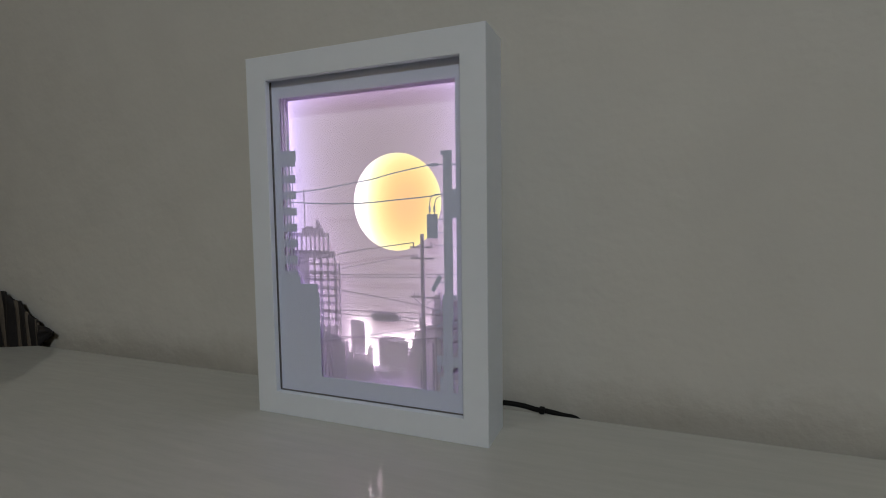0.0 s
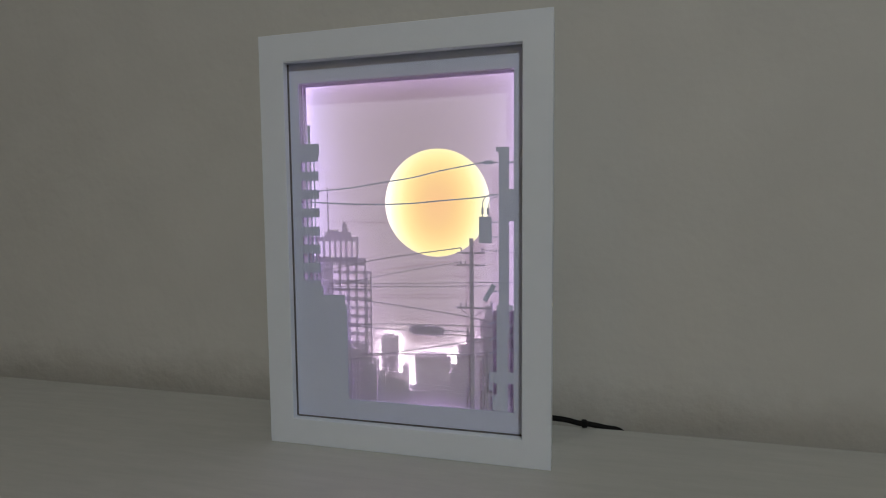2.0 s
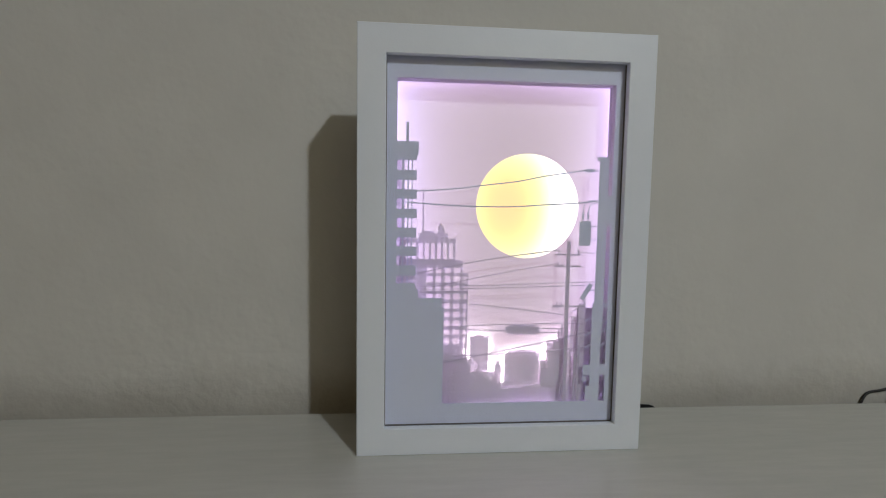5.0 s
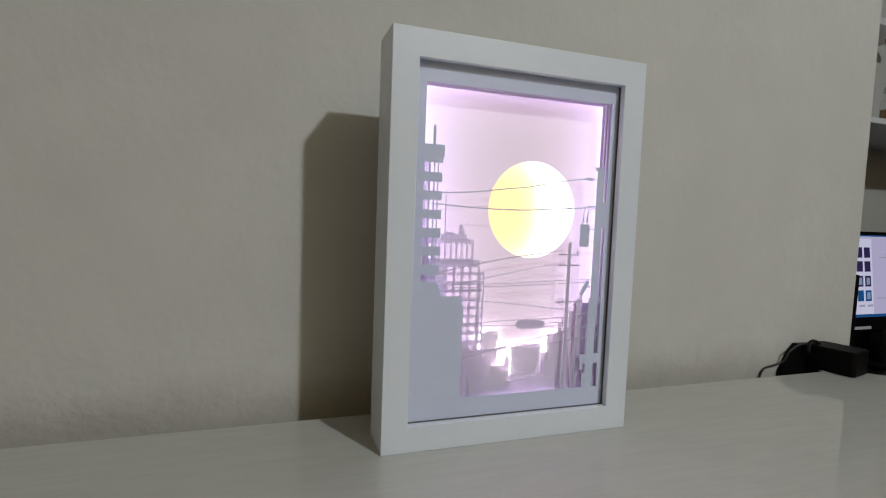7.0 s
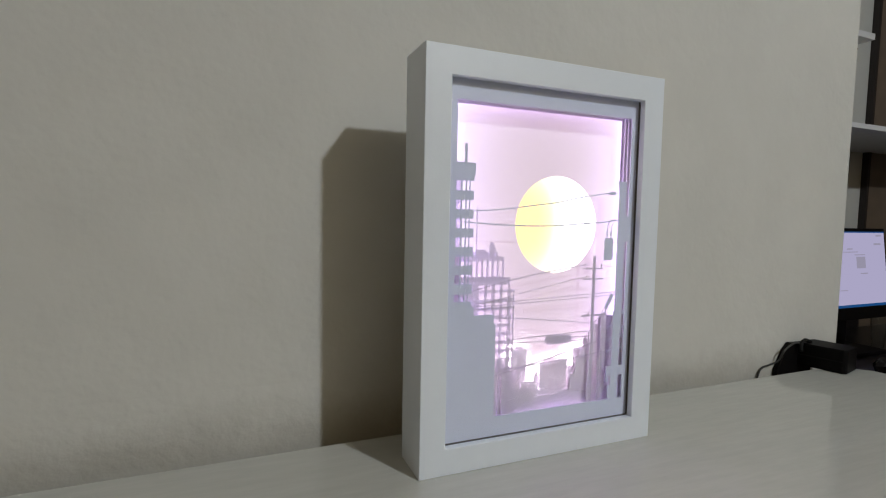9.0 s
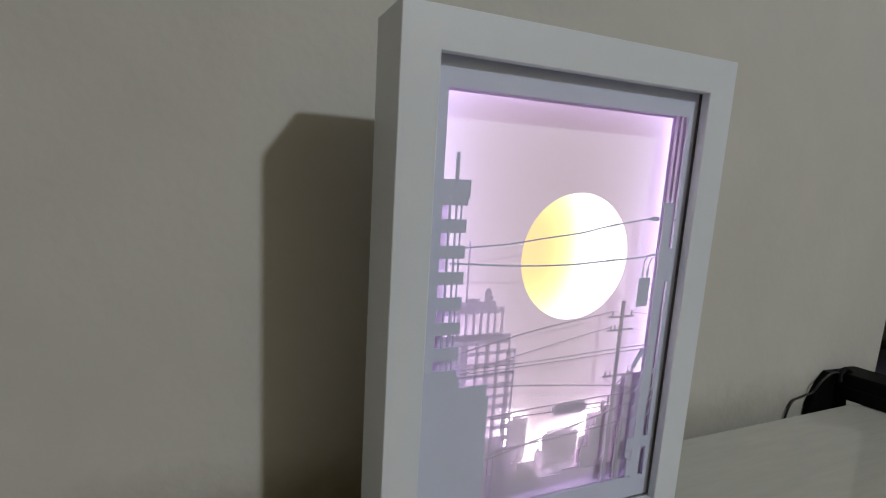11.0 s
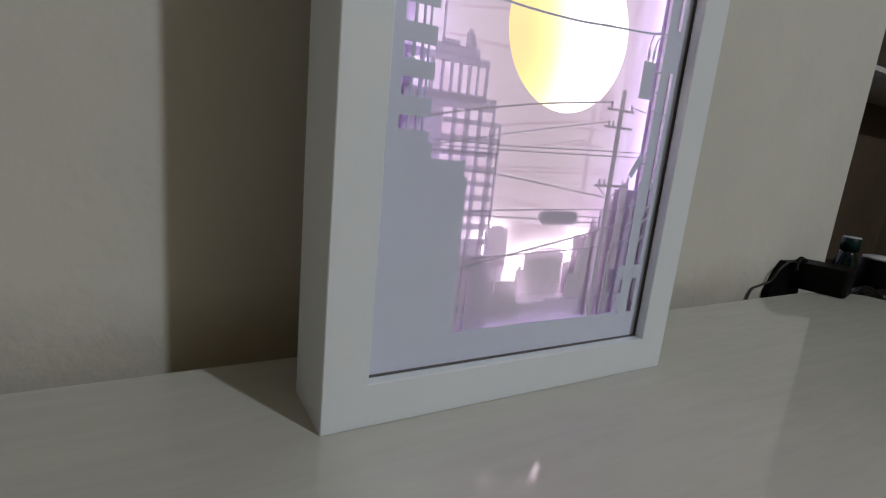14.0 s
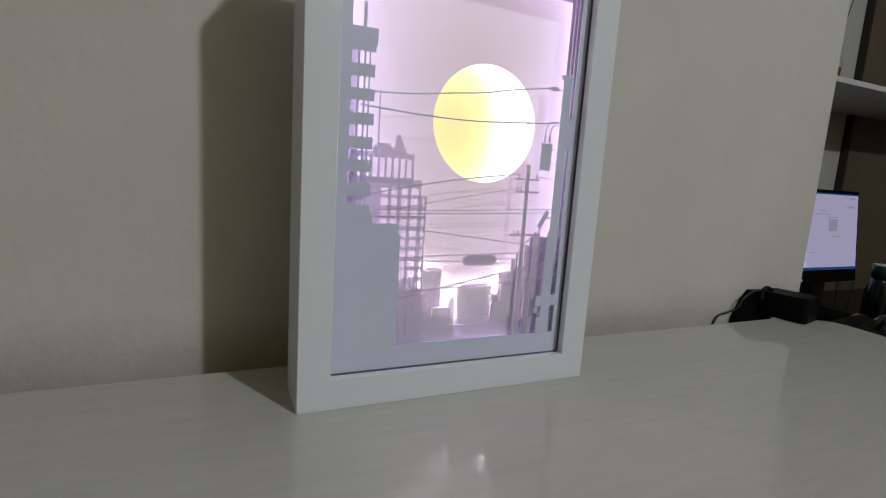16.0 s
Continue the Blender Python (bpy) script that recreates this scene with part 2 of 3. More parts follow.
STEEL = material("silvery_cap", (0.5, 0.5, 0.48), 0.3, metal=1.0, scale=60)
WOOD = material("brown_wood", (0.16, 0.085, 0.04), 0.6, scale=60, vary=0.2)
AMBER = material("amber_oil", (0.2, 0.09, 0.03), 0.2, scale=30)
TAN = material("brown_cardboard", (0.25, 0.15, 0.06), 0.8, scale=40, vary=0.15)
INK = glow("screen_ink", (0.5, 0.47, 0.62), 0.33)
PAGE = glow("screen_page", (0.64, 0.60, 0.88), 0.35)
PANE = glow("screen_pane", (0.70, 0.70, 0.92), 0.42)
NIGHT = glow("dark_picture", (0.08, 0.05, 0.2), 0.2)
DAY = glow("blue_picture", (0.35, 0.45, 0.7), 0.32)
BLUE = glow("screen_bar", (0.02, 0.12, 0.36), 0.3)


# ---- builders ----
def box(bm, x0, x1, y0, y1, z0, z1):
    v = [bm.verts.new((x, y, z)) for x in (x0, x1) for y in (y0, y1) for z in (z0, z1)]
    for q in ((0, 1, 3, 2), (4, 6, 7, 5), (0, 4, 5, 1), (2, 3, 7, 6), (0, 2, 6, 4), (1, 5, 7, 3)):
        bm.faces.new([v[i] for i in q])


def prism(bm, outline, z0, z1, top=None):
    """A solid between an outline at z0 and the same (or another) outline at z1."""
    low = [bm.verts.new((x, y, z0)) for x, y in outline]
    high = [bm.verts.new((x, y, z1)) for x, y in (top or outline)]
    bm.faces.new(low[::-1])
    bm.faces.new(high)
    for i in range(len(low)):
        j = (i + 1) % len(low)
        bm.faces.new((low[i], low[j], high[j], high[i]))


def part(name, bm, mat, parent=None, label="", bevel=0.0, smooth=False):
    if bevel:
        bmesh.ops.bevel(bm, geom=bm.edges[:], offset=bevel, segments=2, affect="EDGES", profile=0.6)
    bmesh.ops.recalc_face_normals(bm, faces=bm.faces[:])
    me = bpy.data.meshes.new(name)
    bm.to_mesh(me)
    bm.free()
    me.materials.append(mat)
    if smooth:
        me.polygons.foreach_set("use_smooth", [True] * len(me.polygons))
    ob = new(name, me)
    ob.parent = parent
    return tagged(ob, label)


def block(name, dims, mat, parent=None, label="", bevel=0.0):
    bm = bmesh.new()
    box(bm, *dims)
    return part(name, bm, mat, parent, label, bevel)


def thing(name, place, label, category, group=""):
    ob = new(name)
    ob.location = place
    ob.empty_display_size = 0.02
    return tagged(ob, label, category, group)


def tube(bm, points, radius, sides=10):
    """A round cable through points, smoothed."""
    path = []
    pts = [Vector(p) for p in points]
    ext = [2 * pts[0] - pts[1]] + pts + [2 * pts[-1] - pts[-2]]
    for i in range(1, len(ext) - 2):
        a, b, c, d = ext[i - 1:i + 3]
        for k in range(6):
            u = k / 6
            path.append(0.5 * (2 * b + (c - a) * u + (2 * a - 5 * b + 4 * c - d) * u * u + (3 * b - a - 3 * c + d) * u ** 3))
    path.append(pts[-1])
    rings = []
    for i, p in enumerate(path):
        way = (path[min(i + 1, len(path) - 1)] - path[max(i - 1, 0)]).normalized()
        side = way.cross(Vector((0.13, 0.2, 1))).normalized()
        up = side.cross(way)
        rings.append([bm.verts.new(p + radius * (math.cos(t) * side + math.sin(t) * up)) for t in (2 * math.pi * j / sides for j in range(sides))])
    for r, s in zip(rings, rings[1:]):
        for j in range(sides):
            bm.faces.new((r[j], r[(j + 1) % sides], s[(j + 1) % sides], s[j]))
    bm.faces.new(rings[0][::-1])
    bm.faces.new(rings[-1])


def lathe(bm, profile, at, sides=24):
    rings = [[bm.verts.new((at[0] + r * math.cos(a), at[1] + r * math.sin(a), at[2] + z)) for a in (2 * math.pi * j / sides for j in range(sides))] for r, z in profile]
    for r, s in zip(rings, rings[1:]):
        for j in range(sides):
            bm.faces.new((r[j], r[(j + 1) % sides], s[(j + 1) % sides], s[j]))
    bm.faces.new(rings[0][::-1])
    bm.faces.new(rings[-1])


class Cut:
    """Card cut-outs on one sheet; sizes in millimetres, pieces stepped by a hair so that no two faces share a plane."""

    def __init__(self, y, thick=0.45):
        self.bm, self.y, self.thick, self.count = bmesh.new(), y, thick, 0

    def face_to(self):
        self.count += 1
        return self.y + 0.0000113 * (self.count % 40)

    def rect(self, x0, x1, z0, z1):
        y = self.face_to()
        box(self.bm, x0 / 1000, x1 / 1000, y, y + self.thick / 1000, z0 / 1000, z1 / 1000)

    def strip(self, width, *points):
        y, half = self.face_to(), 1.15 * width / 2000
        fine = []
        pts = [Vector((a / 1000, b / 1000)) for a, b in points]
        ext = [2 * pts[0] - pts[1]] + pts + [2 * pts[-1] - pts[-2]]
        for i in range(1, len(ext) - 2):
            a, b, c, d = ext[i - 1:i + 3]
            for k in range(4):
                u = k / 4
                fine.append(0.5 * (2 * b + (c - a) * u + (2 * a - 5 * b + 4 * c - d) * u * u + (3 * b - a - 3 * c + d) * u ** 3))
        fine.append(pts[-1])
        rings = []
        for i, p in enumerate(fine):
            w = (fine[min(i + 1, len(fine) - 1)] - fine[max(i - 1, 0)]).normalized()
            s = Vector((-w.y, w.x)) * half
            rings.append([self.bm.verts.new((q.x, yy, q.y)) for q in (p + s, p - s) for yy in (y, y + self.thick / 1000)])
        for r, q in zip(rings, rings[1:]):
            for i, j in ((0, 1), (1, 3), (3, 2), (2, 0)):
                self.bm.faces.new((r[i], r[j], q[j], q[i]))
        for r in (rings[0], rings[-1]):
            self.bm.faces.new((r[0], r[1], r[3], r[2]))

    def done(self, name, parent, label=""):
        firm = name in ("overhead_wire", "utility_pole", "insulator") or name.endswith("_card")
        return part(name, self.bm, CARD if self.y < 0.0105 else CARD_LIFTED if name == "tower_block" else CARD_WIRE if firm or name == "side_building" else CARD_MID if self.y < 0.0135 else CARD_LOW if self.y < 0.018 else CARD_FAR, parent, label)


# ---- the room ----
WALL_Y, WALL_END = 0.114, 0.602
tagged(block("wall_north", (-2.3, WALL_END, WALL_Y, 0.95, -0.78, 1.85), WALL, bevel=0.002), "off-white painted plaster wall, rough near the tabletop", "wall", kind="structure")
tagged(block("wall_far", (WALL_END, 3.3, 0.95, 1.05, -0.78, 1.85), PANEL_WHITE), "pale wall of the alcove", "wall", kind="structure")
tagged(block("wall_east", (3.2, 3.3, -3.0, 0.95, -0.78, 1.85), BROWN), "dark brown wall", "wall", kind="structure")
# west and south walls and ceiling are unseen, coloured for warm bounce light
tagged(block("wall_west", (-2.4, -2.3, -3.0, 0.95, -0.78, 1.85), ROOM), "unseen beige wall closing the room", "wall", kind="structure")
tagged(block("wall_south", (-2.3, 3.2, -3.0, -2.9, -0.78, 1.85), ROOM), "unseen beige wall closing the room", "wall", kind="structure")
tagged(block("floor", (-2.4, 3.3, -3.0, 1.05, -0.86, -0.78), FLOOR), "dark floor", "floor", kind="structure")
tagged(block("ceiling", (-2.4, 3.3, -3.0, 1.05, 1.85, 1.93), CEIL), "unseen tan ceiling closing the room", "ceiling", kind="structure")

# ---- the table ----
table = thing("table", (0, 0, -0.78), "cream glossy laminate table standing near the wall", "table")
EDGE = 0.0845
bm = bmesh.new()
prism(bm, [(-0.665, -0.62), (0.564, -0.62), (0.568, -0.02), (0.577, 0.035), (0.575, 0.052), (0.562, 0.064), (0.54, 0.071), (0.492, EDGE), (-0.60, EDGE), (-0.665, 0.05)], 0.75, 0.78)
part("tabletop", bm, TABLE, table, "glossy cream laminate top with faint streaks", bevel=0.0012)
for x in (-0.6, 0.46):
    for y in (-0.57, -0.02):
        block("leg", (x, x + 0.045, y, y + 0.045, 0, 0.75), PANEL_WHITE, table, bevel=0.002)

# ---- the lamp: a deep white frame with cut-card layers ----
W, H, D = 0.230, 0.331, 0.0435
lamp = thing("shadow_box_lamp", (0, 0, 0), "white deep picture frame lamp with a lit cut-paper city and moon", "lamp")
PROFILE = ((0, 0), (0.0215, 0), (0.0215, 0.0062), (0.010, 0.0062), (0.010, D), (0, D))


def rail(name, corner_a, corner_b, inward):
    """One mitred length of the frame moulding."""
    a, b, n = Vector(corner_a), Vector(corner_b), Vector(inward)
    along = (b - a).normalized()
    bm = bmesh.new()
    ends = []
    for c, s in ((a, 1), (b, -1)):
        ends.append([bm.verts.new(((c + u * n + s * u * along).x, y, (c + u * n + s * u * along).y)) for u, y in PROFILE])
    k = len(PROFILE)
    for i in range(k):
        bm.faces.new((ends[0][i], ends[0][(i + 1) % k], ends[1][(i + 1) % k], ends[1][i]))
    bm.faces.new(ends[0])
    bm.faces.new(ends[1][::-1])
    long = [e for e in bm.edges if len({v in ends[0] for v in e.verts}) == 2]
    bmesh.ops.bevel(bm, geom=long, offset=0.00045, segments=1, affect="EDGES")
    bmesh.ops.recalc_face_normals(bm, faces=bm.faces[:])
    return part(name, bm, WHITE, lamp, "white lacquered moulding")


rail("bottom_rail", (-W / 2, 0), (W / 2, 0), (0, 1))
rail("top_rail", (-W / 2, H), (W / 2, H), (0, -1))
rail("side_rail", (-W / 2, 0), (-W / 2, H), (1, 0))
rail("side_rail", (W / 2, 0), (W / 2, H), (-1, 0))
pane = block("glass_pane", (-0.1045, 0.1045, 0.0064, 0.0074, 0.0105, H - 0.0105), GLASS, lamp, "clear glass")
pane.visible_shadow = False

# dark strips stand in for the shade in the gap round the card
bm = bmesh.new()
for x0, x1, z0, z1 in ((-0.0955, -0.0930, 0.0215, 0.3095), (0.0932, 0.0955, 0.0215, 0.3095), (-0.0930, 0.0932, 0.0209, 0.0221)):
    box(bm, x0, x1, 0.00745, 0.00782, z0, z1)
part("gap_shade_strip", bm, GAP_DARK, lamp, "thin dark strip standing in for the shaded gap behind the glass")


def mat_sheet(name, y, x0, x1, z0, z1, out, label):
    c = Cut(y)
    low, high = (11, 320) if out > 100 else (28, z1 + out - 86)
    c.rect(-out, x0, low, high)
    c.rect(x1, out, low, high)
    c.count -= 2
    c.rect(x0, x1, z1, high)
    c.count -= 1
    c.rect(x0, x1, low, z0)
    return c.done(name, lamp, label)


L1, L2, L3, L4, BACK = 0.008, 0.0125, 0.017, 0.0215, 0.027
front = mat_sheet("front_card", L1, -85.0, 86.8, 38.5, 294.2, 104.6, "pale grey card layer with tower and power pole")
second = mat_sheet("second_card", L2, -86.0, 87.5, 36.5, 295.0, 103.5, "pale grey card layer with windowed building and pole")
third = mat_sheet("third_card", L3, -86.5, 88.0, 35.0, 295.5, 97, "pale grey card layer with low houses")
fourth = mat_sheet("fourth_card", L4, -86.0, 87.5, 34.0, 294.5, 97, "pale grey card layer with distant towers")


p = Cut(L1 - 0.00014)
p.rect(-78.2, -76.0, 245.9, 260.9)
p.rect(-87.5, -68.5, 236.2, 246.3)
p.rect(-87.7, -69.5, 232.0, 236.7)
p.rect(-88.0, -69.7, 216.8, 224.4)
p.rect(-88.3, -69.6, 202.3, 209.6)
p.rect(-88.6, -69.4, 187.3, 194.6)
p.rect(-89.0, -69.6, 172.1, 179.9)
p.rect(-89.3, -69.5, 157.8, 165.2)
p.rect(-89.6, -69.7, 142.0, 150.3)
p.rect(-80.9, -79.6, 134.5, 232.5)
p.rect(-76.9, -75.8, 134.5, 232.4)
p.rect(-73.7, -72.8, 134.5, 232.4)
p.done("tower_block", front)
p = Cut(L1 - 0.00017)
p.rect(-89.9, -69.9, 130.9, 136.2)
p.rect(-90.0, -67.8, 123.4, 131.4)
p.rect(-90.2, -49.0, 116.0, 124.4)
p.rect(-91.2, -47.3, 35.4, 116.9)
p.done("building", front)
p = Cut(L1 - 0.00021)
p.rect(75.8, 83.3, 99.2, 235.5)
p.rect(75.4, 82.4, 37.2, 100.1)
p.rect(73.7, 83.5, 234.6, 237.9)
p.rect(82.2, 89.2, 183.6, 207.0)
p.rect(81.6, 88.6, 225.8, 227.2)
p.done("utility_pole", front)
p = Cut(L1 - 0.00025)
p.rect(60.9, 70.5, 167.1, 187.0)
p.rect(70.0, 75.8, 182.3, 183.2)
p.rect(70.1, 76.0, 171.4, 172.2)
p.rect(62.8, 64.4, 188.6, 193.3)
p.rect(66.9, 68.6, 188.6, 193.3)
p.strip(0.55, (63.7, 186.5), (63.6, 194.9), (64.7, 199.9), (68.4, 202.9), (75.0, 203.3))
p.strip(0.55, (67.8, 186.5), (68.1, 194.9), (70.1, 199.9), (75.5, 202.0))
p.done("transformer", front)
p = Cut(L1 - 0.00029)
p.strip(3.2, (65.0, 123.4), (72.4, 136.0))
p.rect(70.8, 76.7, 130.4, 131.5)
p.done("street_lantern", front)
p = Cut(L1 - 0.00032)
p.rect(74.1, 77.5, 39.3, 120.5)
p.rect(68.2, 74.4, 60.3, 69.1)
p.rect(70.8, 74.2, 39.2, 51.3)
p.rect(83.6, 86.3, 116.7, 120.6)
p.rect(82.0, 87.6, 60.6, 69.4)
p.rect(86.9, 92.4, 37.5, 120.6)
p.strip(1.1, (68.3, 105.6), (74.6, 108.3))
p.strip(1.1, (68.5, 93.3), (74.6, 96.5))
p.strip(1.1, (68.7, 82.8), (74.6, 86.0))
p.strip(1.1, (81.4, 102.7), (86.4, 106.3))
p.strip(1.1, (81.5, 95.8), (86.5, 98.9))
p.strip(1.1, (81.7, 84.4), (85.9, 87.1))
p.rect(68.0, 71.5, 54.8, 59.3)
p.rect(81.7, 83.4, 59.6, 60.5)
p.done("building", front)
p = Cut(L1 - 0.00036)
p.strip(0.75, (-70.8, 208.3), (-41.4, 210.5), (-15.7, 214.0), (9.8, 217.3), (30.8, 221.7), (63.1, 226.9))
p.done("overhead_wire", front)
p = Cut(L1 - 0.00040)
p.rect(63.1, 65.2, 226.1, 227.6)
p.done("insulator", front)
p = Cut(L1 - 0.00043)
p.rect(64.8, 71.4, 225.5, 228.4)
p.done("insulator", front)
p = Cut(L1 - 0.00047)
p.strip(0.6, (71.0, 226.9), (75.5, 226.7))
p.done("overhead_wire", front)
p = Cut(L1 - 0.00051)
p.strip(0.85, (-78.4, 199.7), (-45.8, 197.8), (-17.9, 197.1), (7.7, 197.5), (30.9, 199.2), (60.1, 201.2), (75.9, 203.3))
p.done("overhead_wire", front)
p = Cut(L1 - 0.00055)
p.strip(0.5, (73.6, 137.3), (89.5, 137.9))
p.done("overhead_wire", front)
p = Cut(L1 - 0.00058)
p.strip(0.5, (73.2, 161.6), (89.1, 160.0))
p.done("overhead_wire", front)
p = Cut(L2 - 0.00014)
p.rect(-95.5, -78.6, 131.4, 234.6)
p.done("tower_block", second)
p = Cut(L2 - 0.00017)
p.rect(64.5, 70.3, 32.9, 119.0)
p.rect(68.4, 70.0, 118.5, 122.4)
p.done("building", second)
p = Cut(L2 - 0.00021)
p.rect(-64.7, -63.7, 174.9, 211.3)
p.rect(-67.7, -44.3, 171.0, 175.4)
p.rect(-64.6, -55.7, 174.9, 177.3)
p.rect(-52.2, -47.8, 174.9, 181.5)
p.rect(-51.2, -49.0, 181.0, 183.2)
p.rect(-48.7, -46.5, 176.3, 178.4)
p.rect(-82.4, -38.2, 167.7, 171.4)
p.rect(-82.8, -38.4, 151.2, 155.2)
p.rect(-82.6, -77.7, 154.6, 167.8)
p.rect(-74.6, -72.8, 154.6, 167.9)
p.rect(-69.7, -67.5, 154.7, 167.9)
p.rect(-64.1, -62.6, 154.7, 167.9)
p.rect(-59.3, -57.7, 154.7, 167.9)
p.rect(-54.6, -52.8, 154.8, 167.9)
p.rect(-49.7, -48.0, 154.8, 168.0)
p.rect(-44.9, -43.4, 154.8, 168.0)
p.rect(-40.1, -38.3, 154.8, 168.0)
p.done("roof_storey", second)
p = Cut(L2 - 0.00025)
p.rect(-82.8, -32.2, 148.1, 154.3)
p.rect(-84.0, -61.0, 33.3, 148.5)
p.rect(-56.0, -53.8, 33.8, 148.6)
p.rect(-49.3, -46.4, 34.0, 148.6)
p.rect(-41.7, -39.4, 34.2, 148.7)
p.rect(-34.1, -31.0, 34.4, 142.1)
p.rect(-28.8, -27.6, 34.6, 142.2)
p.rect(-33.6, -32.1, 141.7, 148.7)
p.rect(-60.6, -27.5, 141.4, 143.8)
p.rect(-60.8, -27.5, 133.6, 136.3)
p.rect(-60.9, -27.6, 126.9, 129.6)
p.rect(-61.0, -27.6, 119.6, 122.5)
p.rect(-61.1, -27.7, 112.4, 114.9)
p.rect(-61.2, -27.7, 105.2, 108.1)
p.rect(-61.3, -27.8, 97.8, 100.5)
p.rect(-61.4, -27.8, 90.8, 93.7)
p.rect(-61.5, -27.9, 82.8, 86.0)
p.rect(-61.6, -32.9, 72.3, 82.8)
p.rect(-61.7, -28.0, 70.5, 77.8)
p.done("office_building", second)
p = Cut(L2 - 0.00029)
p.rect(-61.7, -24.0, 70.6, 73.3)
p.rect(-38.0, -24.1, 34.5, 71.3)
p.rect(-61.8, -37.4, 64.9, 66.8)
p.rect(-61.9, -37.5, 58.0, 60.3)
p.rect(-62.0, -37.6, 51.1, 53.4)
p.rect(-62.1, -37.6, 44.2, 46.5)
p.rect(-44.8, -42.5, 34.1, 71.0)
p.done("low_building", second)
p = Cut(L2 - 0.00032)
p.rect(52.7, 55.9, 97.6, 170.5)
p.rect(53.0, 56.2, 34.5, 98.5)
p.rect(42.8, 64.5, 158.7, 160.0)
p.rect(42.9, 65.1, 149.2, 150.5)
p.rect(42.3, 70.2, 116.0, 117.5)
p.rect(45.8, 46.8, 159.7, 163.2)
p.rect(61.9, 63.0, 159.8, 163.3)
p.rect(45.4, 46.5, 150.2, 153.2)
p.rect(48.9, 49.9, 150.2, 153.2)
p.rect(45.3, 46.4, 116.9, 120.5)
p.rect(49.2, 50.3, 117.0, 120.5)
p.rect(50.3, 51.6, 92.2, 102.0)
# three thin strips, no part of the pole, stand in for dark gaps between cards
p.rect(50.8, 52.1, 39.0, 54.9)
p.rect(65.0, 66.7, 37.1, 84.4)
p.rect(62.0, 63.8, 37.0, 77.7)
p.strip(0.5, (45.3, 116.0), (53.6, 109.1))
p.strip(0.5, (65.1, 116.3), (55.7, 109.6))
p.done("utility_pole", second)
p = Cut(L2 - 0.00036)
p.rect(3.6, 32.5, 95.7, 99.7)
p.rect(4.9, 31.2, 94.3, 100.8)
p.rect(6.7, 29.4, 93.4, 101.5)
p.done("hanging_sign", second)
p = Cut(L2 - 0.00040)
p.strip(0.7, (-74.0, 142.2), (-38.4, 150.0), (-3.3, 156.4), (26.9, 160.5), (46.2, 163.2))
p.done("overhead_wire", second)
p = Cut(L2 - 0.00043)
p.strip(0.4, (62.4, 162.0), (76.4, 160.1))
p.done("overhead_wire", second)
p = Cut(L2 - 0.00047)
p.strip(0.45, (-63.0, 131.2), (-29.7, 138.2), (5.3, 145.1), (45.9, 152.4))
p.done("overhead_wire", second)
p = Cut(L2 - 0.00051)
p.strip(0.5, (-65.2, 133.2), (-12.1, 133.9), (40.0, 136.0), (78.5, 137.2))
p.done("overhead_wire", second)
p = Cut(L2 - 0.00055)
p.strip(0.5, (-65.3, 130.7), (-12.2, 131.7), (40.0, 133.3), (78.5, 134.6))
p.done("overhead_wire", second)
p = Cut(L2 - 0.00058)
p.strip(0.6, (-65.3, 128.5), (-27.6, 129.1))
p.done("overhead_wire", second)
p = Cut(L2 - 0.00062)
p.strip(0.55, (-52.0, 120.1), (-25.4, 118.9), (5.3, 115.5), (31.5, 112.3), (54.0, 109.3), (74.7, 105.0))
p.done("overhead_wire", second)
p = Cut(L2 - 0.00066)
p.strip(0.55, (-46.9, 100.2), (-3.5, 101.6), (54.1, 102.7), (74.8, 101.5))
p.done("overhead_wire", second)
p = Cut(L2 - 0.00069)
p.strip(0.55, (-47.0, 98.6), (-21.1, 97.5), (5.3, 96.8))
p.done("overhead_wire", second)
p = Cut(L2 - 0.00073)
p.strip(0.5, (30.7, 98.3), (54.2, 98.0))
p.done("overhead_wire", second)
p = Cut(L2 - 0.00077)
p.strip(0.5, (30.7, 95.2), (54.2, 94.9))
p.done("overhead_wire", second)
p = Cut(L2 - 0.00080)
p.strip(0.8, (-50.4, 69.9), (-12.4, 77.5), (18.5, 83.6), (49.0, 89.9), (70.6, 95.2))
p.done("overhead_wire", second)
p = Cut(L2 - 0.00084)
p.strip(0.7, (-36.9, 76.1), (5.3, 77.9), (44.8, 80.0), (75.1, 83.7))
p.done("overhead_wire", second)
p = Cut(L3 - 0.00014)
p.rect(64.9, 93.2, 33.2, 114.6)
p.done("side_building", third)
p = Cut(L3 - 0.00017)
p.rect(60.1, 65.3, 32.8, 107.2)
p.done("building", third)
p = Cut(L3 - 0.00021)
p.rect(51.8, 60.6, 32.6, 91.9)
p.done("building", third)
p = Cut(L3 - 0.00025)
p.rect(49.1, 52.2, 32.4, 96.3)
p.done("building", third)
p = Cut(L3 - 0.00029)
p.rect(45.7, 49.6, 32.4, 86.3)
p.done("building", third)
p = Cut(L3 - 0.00032)
p.rect(41.2, 46.1, 47.9, 79.0)
p.done("building", third)
p = Cut(L3 - 0.00036)
p.rect(35.5, 41.7, 47.8, 63.4)
p.done("building", third)
p = Cut(L3 - 0.00040)
p.rect(69.5, 70.3, 114.0, 120.7)
p.done("building", third)
p = Cut(L3 - 0.00043)
p.rect(-90.7, -37.4, 29.3, 76.0)
p.done("building", third)
p = Cut(L3 - 0.00047)
p.rect(-37.8, -23.8, 30.2, 71.1)
p.done("building", third)
p = Cut(L3 - 0.00051)
